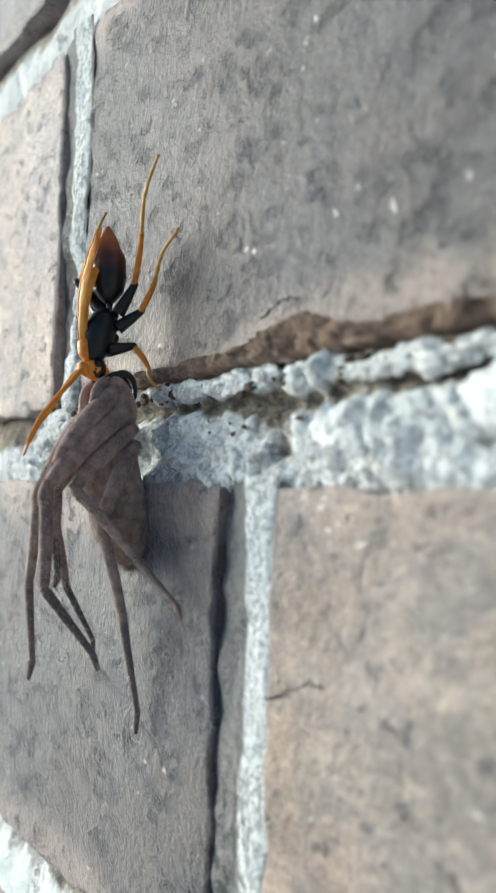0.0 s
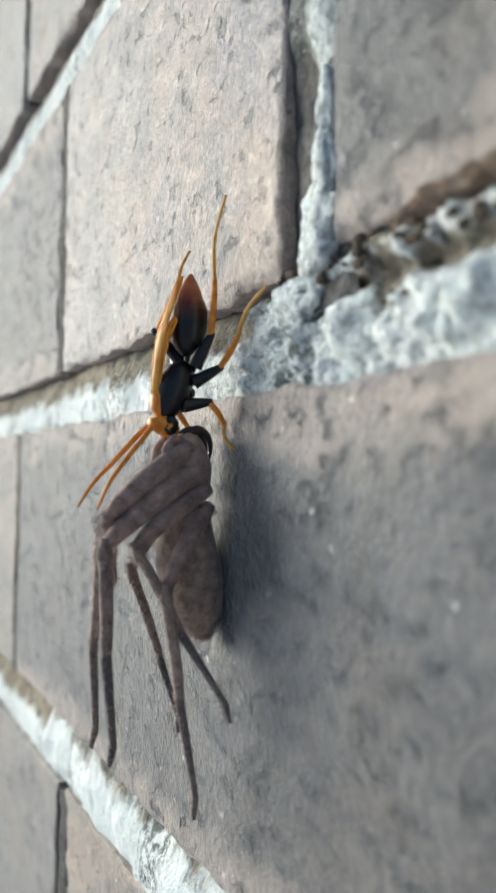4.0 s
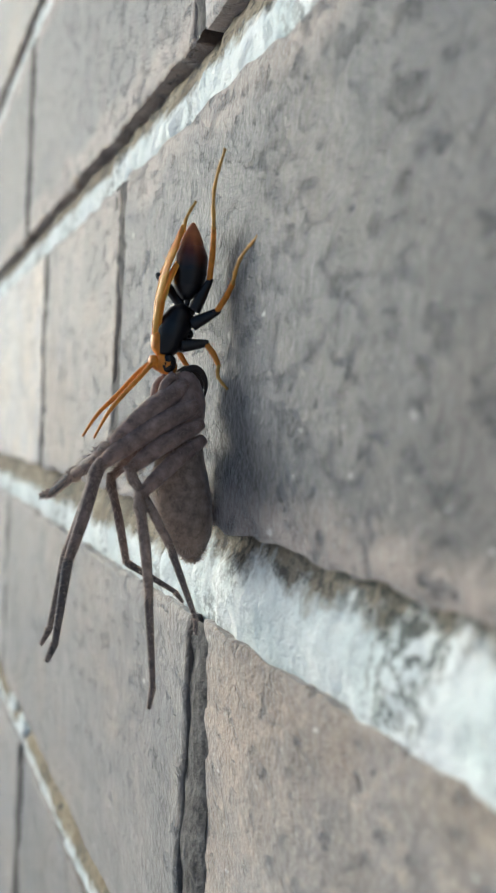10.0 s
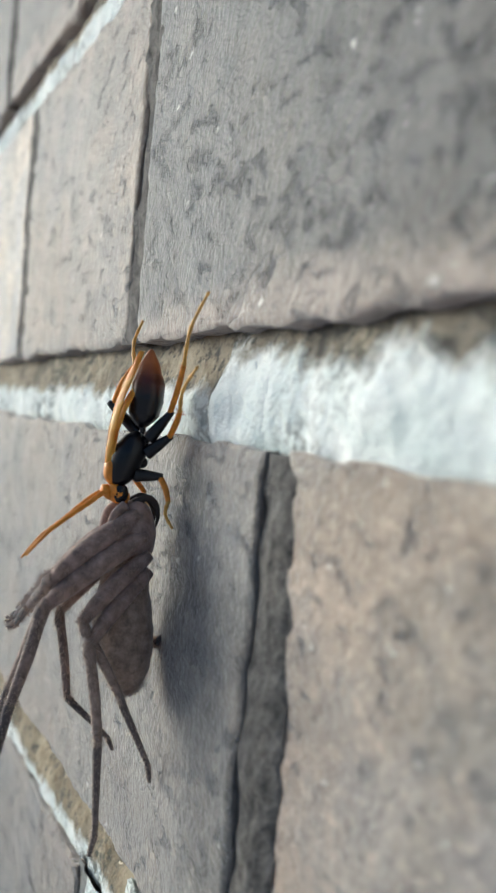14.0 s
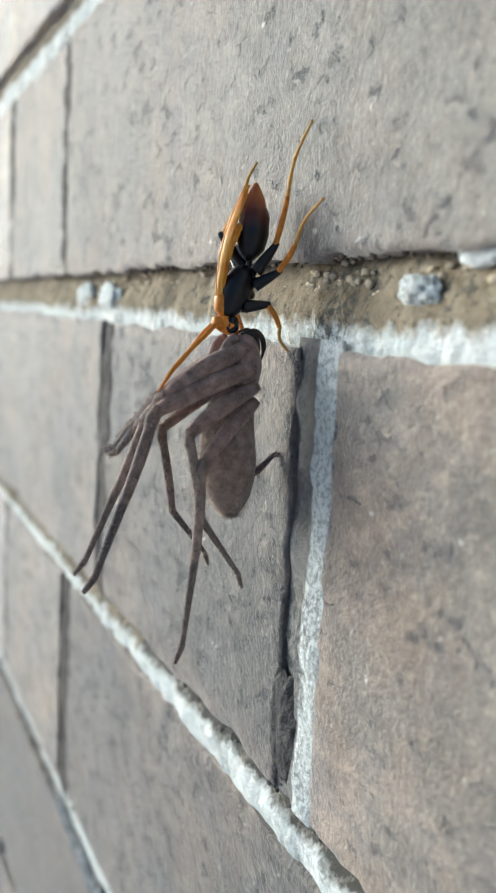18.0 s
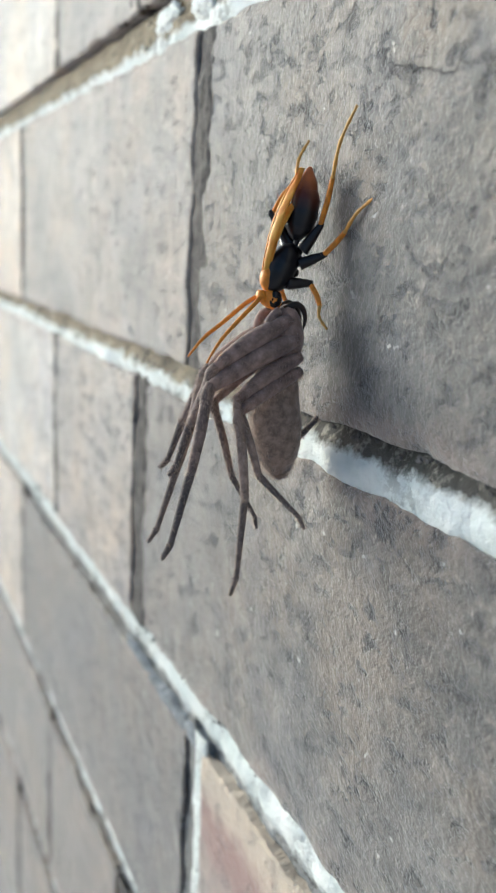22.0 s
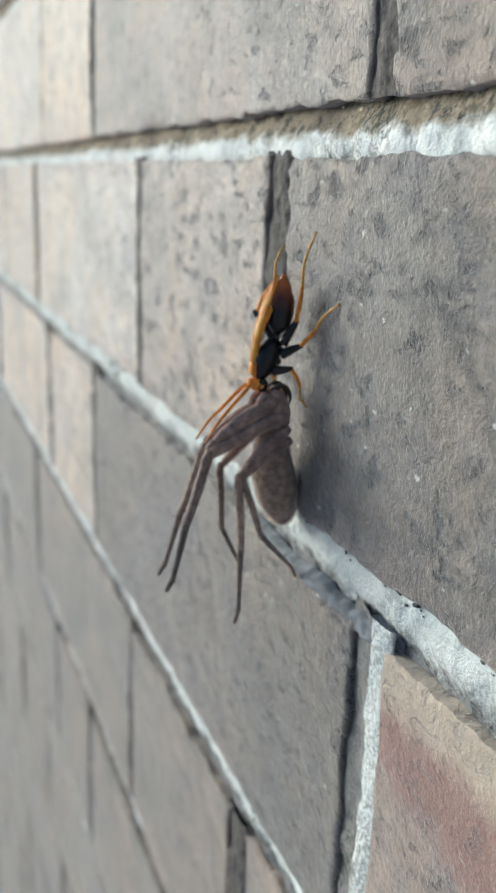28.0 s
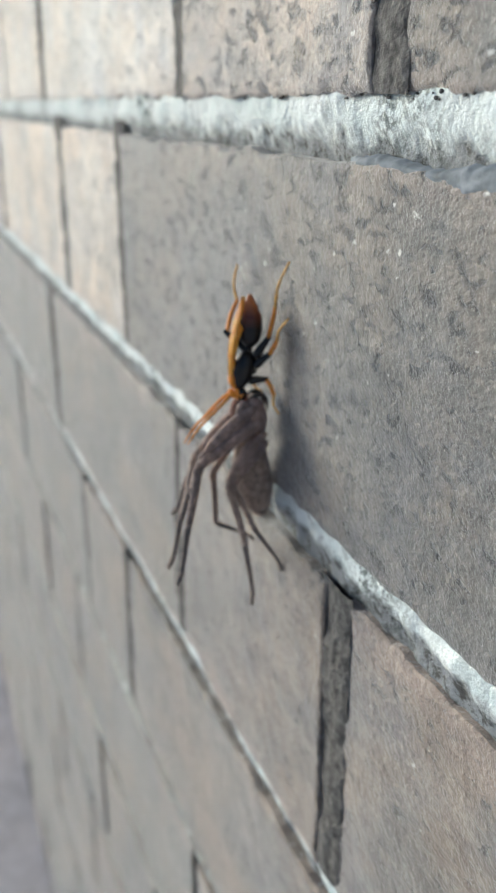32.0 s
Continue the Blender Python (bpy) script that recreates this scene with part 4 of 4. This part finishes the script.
def brick_at(n, x0, x1, near):
    top, bottom = course(n)
    wide = 0.0010 if n >= 4 else 0.0
    g0, g1 = 0.0038 if is_pale(n, x0) else 0.0027 + wide, 0.0085 if is_pale(n, x1) else 0.0037 + wide
    x0, x1 = x0 + g0, x1 - g1
    if n == 0 and x0 > -0.06:
        bottom += 0.0024
    w, h = x1 - x0, top - bottom
    kind = (near, n, round(x0 * 1000)) if near else (round(w / 0.004), round(h / 0.003))
    if kind not in LIB:
        LIB[kind] = brick_mesh("brick", w, h, 0.0022 if near else 0.016, len(LIB))
        LIB[kind].materials.append(BRICK)
    ob = new("brick", LIB[kind])
    ob.parent = wall
    ob.location = ((x0 + x1) / 2, random.Random(n * 91 + round(x0 * 50)).uniform(-0.0006, 0.0008), (top + bottom) / 2)
    # far bricks get the colour with the glare in it
    if (x0 + x1) / 2 < {-2: -0.5, -1: -0.5, 0: -0.62, 1: -0.36, 2: -0.52, 3: -0.58, 4: -0.60, 5: -0.60}.get(n, -0.75):
        ob.material_slots[0].link = "OBJECT"
        ob.material_slots[0].material = BRICK_GLARE
    if n >= 6:
        ob.material_slots[0].link = "OBJECT"
        ob.material_slots[0].material = BRICK_DIM
    for slot, k, x in ((BRICK_RED, 5, -0.28), (BRICK_BLUE, 1, -0.10), (BRICK_WARM, 1, -0.283), (BRICK_BLUE, 0, 0.05), (BRICK_PINK, 0, -0.11),
                          (BRICK_TAN, 3, -0.12), (BRICK_TAN, 2, -0.10), (BRICK_DIM, 2, -0.28), (BRICK_BLUE, 0, -0.23), (BRICK_BLUE, 0, -0.40), (BRICK_GREY, 4, -0.27), (BRICK_ROUGH, 4, -0.445), (BRICK_GREY, 3, -0.29), (BRICK_GREY, 5, -0.45)):
        if n == k and x0 < x < x1:
            ob.material_slots[0].link = "OBJECT"
            ob.material_slots[0].material = slot
    return ob


rest = bmesh.new()
for n in range(FIRST, LAST + 1):
    edges = [LEFT] + heads(n) + [RIGHT]
    for x0, x1 in zip(edges, edges[1:]):
        if x1 - x0 < 0.03:
            continue
        if -2 <= n <= 8 and -0.95 < x1 and x0 < 0.2:
            brick_at(n, x0, x1, True)
        elif -2 <= n <= 13 and -2.3 < x1 and x0 < 0.2:
            brick_at(n, x0, x1, False)
        else:
            top, bottom = course(n)
            bmesh.ops.create_cube(rest, size=1, matrix=Matrix.Translation(((x0 + x1) / 2, 0.016, (top + bottom) / 2)) @ Matrix.Diagonal((x1 - x0 - 0.010, 0.032, top - bottom, 1)))
far = part("far_bricks", rest, BRICK, wall, "far grey brown bricks")
tagged(far, kind="stuff")


# ---- what moves ----
# seconds, along the wall, nearer to it, height, turn about the upright axis: the wasp's head as it walks down the wall
WAY = [
    (0.0, -0.0177, 0.0010, 0.0073, 0),
    (1.0, -0.0237, 0.0010, 0.0093, 0),
    (2.0, -0.0394, 0.0010, 0.0094, 0),
    (3.0, -0.0634, 0.0010, -0.0016, 0),
    (4.0, -0.0757, 0.0010, -0.0141, 0),
    (4.5, -0.0846, 0.0010, -0.0172, 0),
    (6.5, -0.1077, 0.0010, -0.0244, 0),
    (7.0, -0.1174, 0.0010, -0.0272, 0),
    (8.0, -0.1283, 0.0010, -0.0387, 0),
    (9.0, -0.1445, 0.0010, -0.0443, 0),
    (10.0, -0.1621, 0.0010, -0.0544, 0),
    (11.0, -0.1727, 0.0010, -0.0696, 0),
    (12.0, -0.1862, 0.0010, -0.0770, 0),
    (12.7, -0.1814, 0.0010, -0.0800, 0),
    (13.0, -0.1984, 0.0010, -0.0809, 0),
    (13.5, -0.1981, 0.0009, -0.0910, 0),
    (15.5, -0.2253, 0.0003, -0.1398, -25),
    (16.0, -0.2353, 0.0001, -0.1499, 0),
    (17.0, -0.2406, -0.0002, -0.1764, 0),
    (17.5, -0.2411, -0.0002, -0.1771, 0),
    (18.0, -0.2410, -0.0002, -0.1773, 0),
    (19.0, -0.2654, -0.0002, -0.1921, 0),
    (20.0, -0.2949, -0.0002, -0.2130, 0),
    (21.0, -0.2751, -0.0002, -0.2324, 0),
    (22.0, -0.2859, -0.0002, -0.2343, 0),
    (23.0, -0.2883, -0.0002, -0.2338, 0),
    (24.0, -0.3047, -0.0002, -0.2396, 0),
    (25.0, -0.3123, -0.0002, -0.2558, 0),
    (28.0, -0.3727, 0.0006, -0.3079, 0),
    (29.0, -0.3949, 0.0006, -0.3230, 0),
    (30.0, -0.4021, 0.0007, -0.3419, 0),
    (31.0, -0.4165, 0.0008, -0.3726, -10),
    (32.0, -0.4322, 0.0008, -0.3989, 0),
]
# seconds, lean of the spider's tail towards the wall (degrees)
TILT = [(0.0, 9), (1.0, 6), (2.0, 4), (3.0, 6), (4.0, 7), (7.0, 9), (8.0, 8), (9.0, 6), (11.0, 6), (13.0, 3), (16.0, 3), (17.0, 1), (18.0, -1), (21.0, 0),
        (23.0, 3), (24.0, 2), (25.0, 4), (28.0, 8), (29.0, 0), (30.0, -3), (31.0, 7), (32.0, 5)]
# seconds, swing of the thigh, the lower leg and the foot outwards from the wall (degrees); for the front leg the thigh's, the lower leg's and its lean along the wall
FRONT = [(0, -11, -3, -26), (1, -2, -33, -66), (2, 0, -25, -66), (3, -3, -21, -42), (4, 0, -19, -53), (7, -4, -9, -51), (8, 1, 13, -60),
         (9, -2, 16, -63), (10, -3, 44, -58), (11, -4, 31, -46), (12, 6, 20, -53), (13, -3, 17, -58), (16, -4, 14, -50), (17, 2, 7, -47),
         (18, 1, 16, -54), (19, 3, 50, -42), (20, 1, 43, -36), (21, 3, 24, -24), (22, 3, 17, -18), (23, -4, 4, -42), (24, 5, 14, -18),
         (25, 1, 11, -11), (28, 10, 21, -18), (29, 2, 33, -26), (30, 3, 22, -19), (31, 14, 9, -38), (32, -1, 20, -18)]
SECOND = [(0, -6, 9, -29), (1, -5, 2, -34), (2, -2, 0, -29), (3, -4, 0, 0), (4, -1, 6, 2), (7, -9, 3, 5), (8, 2, 15, 11), (9, -3, 17, 14),
          (10, 2, 23, 14), (11, -3, 21, 17), (12, 3, 17, 15), (13, -3, 19, 16), (16, -4, 19, 14), (17, -2, 19, 15), (18, 5, 18, 20), (19, 7, 33, 31),
          (20, 1, 33, 28), (21, 4, 21, 25), (22, 4, 13, 17), (23, -1, 15, 17), (24, 2, 23, 20), (25, 3, 13, 12), (28, 14, 26, 22), (29, 5, 28, 29),
          (30, 2, 22, 25), (31, 19, 19, 20), (32, 4, 17, 15)]
THIRD = [(0, -1, -3, -19), (1, -14, -6, -30), (2, -10, -13, -19), (3, -15, -15, -11), (4, -9, -12, -11), (7, -6, 6, -27), (8, 6, -2, -25),
         (9, -2, -12, -29), (10, 7, -6, -52), (11, 5, -3, -79), (12, 8, -1, -60), (13, -1, -5, -53), (16, -1, -6, -32), (17, -2, -8, -40),
         (18, 6, -10, -39), (19, -8, -9, -12), (20, -13, -5, -15), (21, -11, -9, -11), (22, 4, -14, -29), (23, 3, -1, -33), (24, -2, -5, -36),
         (25, -5, 7, -35), (28, 7, 6, -17), (29, -5, -4, -12), (30, 0, -13, -23), (31, -4, 1, -33), (32, -5, 4, -55)]
CROSSED = [(0, 0, -30, -3), (1, 1, -30, -18), (2, 2, -34, -24), (3, 3, -28, -11), (4, 6, -22, -16), (7, 1, -21, -2), (8, 6, -20, -22),
           (9, -1, -25, -20), (10, 8, -24, -15), (11, 8, -21, -21), (12, -3, -12, -33), (13, -2, -26, -26), (16, -22, -26, -27), (17, 1, -13, -26),
           (18, 1, -11, -36), (19, -13, -28, -40), (20, -20, -27, -34), (21, 5, -11, -47), (22, 6, -17, -43), (23, -10, -12, -27), (24, 6, -15, -23),
           (25, 0, -13, -25), (28, 2, -10, -33), (29, 10, -11, -13), (30, -22, -37, -44), (31, 1, -15, -21), (32, -9, -19, -26)]
# seconds, lean of the crossed leg's lower leg and foot along the wall (degrees)
SPREAD = [(0, 16, 60), (1, 0, 50), (2, 0, 37), (3, 0, 59), (4, 0, 36), (7, 1, 60), (8, 0, 5), (9, 0, 0), (10, 0, 0), (11, 0, 0), (12, 0, 21),
          (13, 0, 0), (16, 0, 0), (17, 0, 0), (18, 0, 0), (19, 0, 0), (20, 0, 12), (21, 0, 0), (22, 0, 0), (23, 0, 0), (24, 0, 0), (25, 0, 0),
          (28, 0, 0), (29, 0, 0), (30, 0, 0), (31, 0, 0), (32, 0, 8)]
HIND = [(0, -18, -6, -2), (1, -16, -7, -3), (2, -8, -4, -5), (3, -20, -2, -5), (4, -15, -1, -3), (7, -13, -3, -3), (8, -17, 3, 2), (9, -21, 2, 1),
        (10, 2, -1, 2), (11, -2, -5, -1), (12, -13, -1, 12), (13, -6, -7, 0), (16, -22, -2, 4), (17, 6, -4, -2), (18, -11, 2, 6), (19, 19, -5, 7),
        (20, 15, -2, 8), (21, 14, -5, 9), (22, 10, -5, 6), (23, 9, -2, 5), (24, -11, 7, 5), (25, -9, -3, 2), (28, 15, 5, 9), (29, 19, -3, 9),
        (30, -22, -1, 9), (31, 14, -2, -2), (32, -2, -9, -3)]


def between(rows, t):
    for a, b in zip(rows, rows[1:]):
        if t <= b[0]:
            f = (t - a[0]) / (b[0] - a[0])
            return [p + (q - p) * f for p, q in zip(a[1:], b[1:])]
    return list(rows[-1][1:])


# seconds, lean of the wasp's tail towards the wall (degrees)
LEAN = [(0.0, -2), (2.0, -2), (3.0, -1), (4.0, 3), (7.0, 9), (9.0, 8), (10.0, 4), (11.0, 8), (12.0, 9), (13.0, 5), (16.0, 0), (17.0, 4), (18.0, 4), (19.0, 1), (20.0, 9),
        (22.0, 10), (23.0, 3), (24.0, 10), (25.0, 1), (28.0, 6), (29.0, 6), (30.0, 3), (31.0, -4), (32.0, 1)]


def motions():
    neck = Vector((0, -10.6 * MM, 0))

    def nod(a):
        return Matrix.Translation(neck) @ pose(0, 0, 0, a, 0, 0) @ Matrix.Translation(-neck)

    walk(wasp, [(t, pose(x, y, z, 0, 0, r) @ nod(-between(LEAN, t)[0])) for t, x, y, z, r in WAY])
    walk(spider, [(t, pose(x, y, z, 0, 0, r * 0.6) @ nod(between(TILT, t)[0])) for t, x, y, z, r in WAY])
    for kind, leg, hip, knee, shin, foot, long in spider_legs:
        if kind == "prop":
            continue
        rows = {"front": FRONT, "far_front": FRONT, "second": SECOND, "far_second": SECOND, "third": THIRD, "crossed": CROSSED, "hind": HIND}[kind]
        thigh, upper, lower = [], [], []
        for t, c, a, b in rows:
            lean = spread = 0
            if kind == "front":
                lean, b = b, a - 4
                spread = lean
            elif kind == "far_front":
                a, lean, b = 0.92 * a + 4, b, 0.92 * a
                spread = lean
            elif kind == "crossed":
                lean, spread = between(SPREAD, t)
            elif kind == "far_second":
                a, b = 0.85 * a + 6, max(b, 2) + 3
            thigh.append((t, Matrix.Translation(hip) @ pose(0, 0, 0, -c, 0, 0)))
            turn = pose(0, 0, 0, c - a, 0, 0) @ pose(0, 0, 0, 0, -lean, 0)
            upper.append((t, Matrix.Translation(knee) @ turn))
            ankle = knee + turn.to_3x3() @ Vector((0, 0, -long))
            lower.append((t, Matrix.Translation(ankle) @ pose(0, 0, 0, c - b, 0, 0) @ pose(0, 0, 0, 0, -spread, 0)))
        walk(leg, thigh)
        walk(shin, upper)
        walk(foot, lower)
    # the wasp's legs step in two alternating sets of three
    steps = [k * 0.25 for k in range(129)]
    for i, (leg, hip) in enumerate(wasp_legs):
        rows = []
        for t in steps:
            p = 2 * math.pi * (t / 0.75) + (math.pi if i in (1, 3, 5) else 0.0) + i * 0.3
            rows.append((t, Matrix.Translation(hip) @ pose(0, 0, 0, 6 * math.sin(p), 4 * max(0.0, math.cos(p)), 0)))
        walk(leg, rows)
    for i, (feeler, base) in enumerate(wasp_antennae):
        walk(feeler, [(t, Matrix.Translation(base) @ pose(0, 0, 0, 7 * math.sin(t * 2.1 + i), 5 * math.sin(t * 1.4 + 2 * i), 0)) for t in [k * 0.5 for k in range(65)]])


motions()
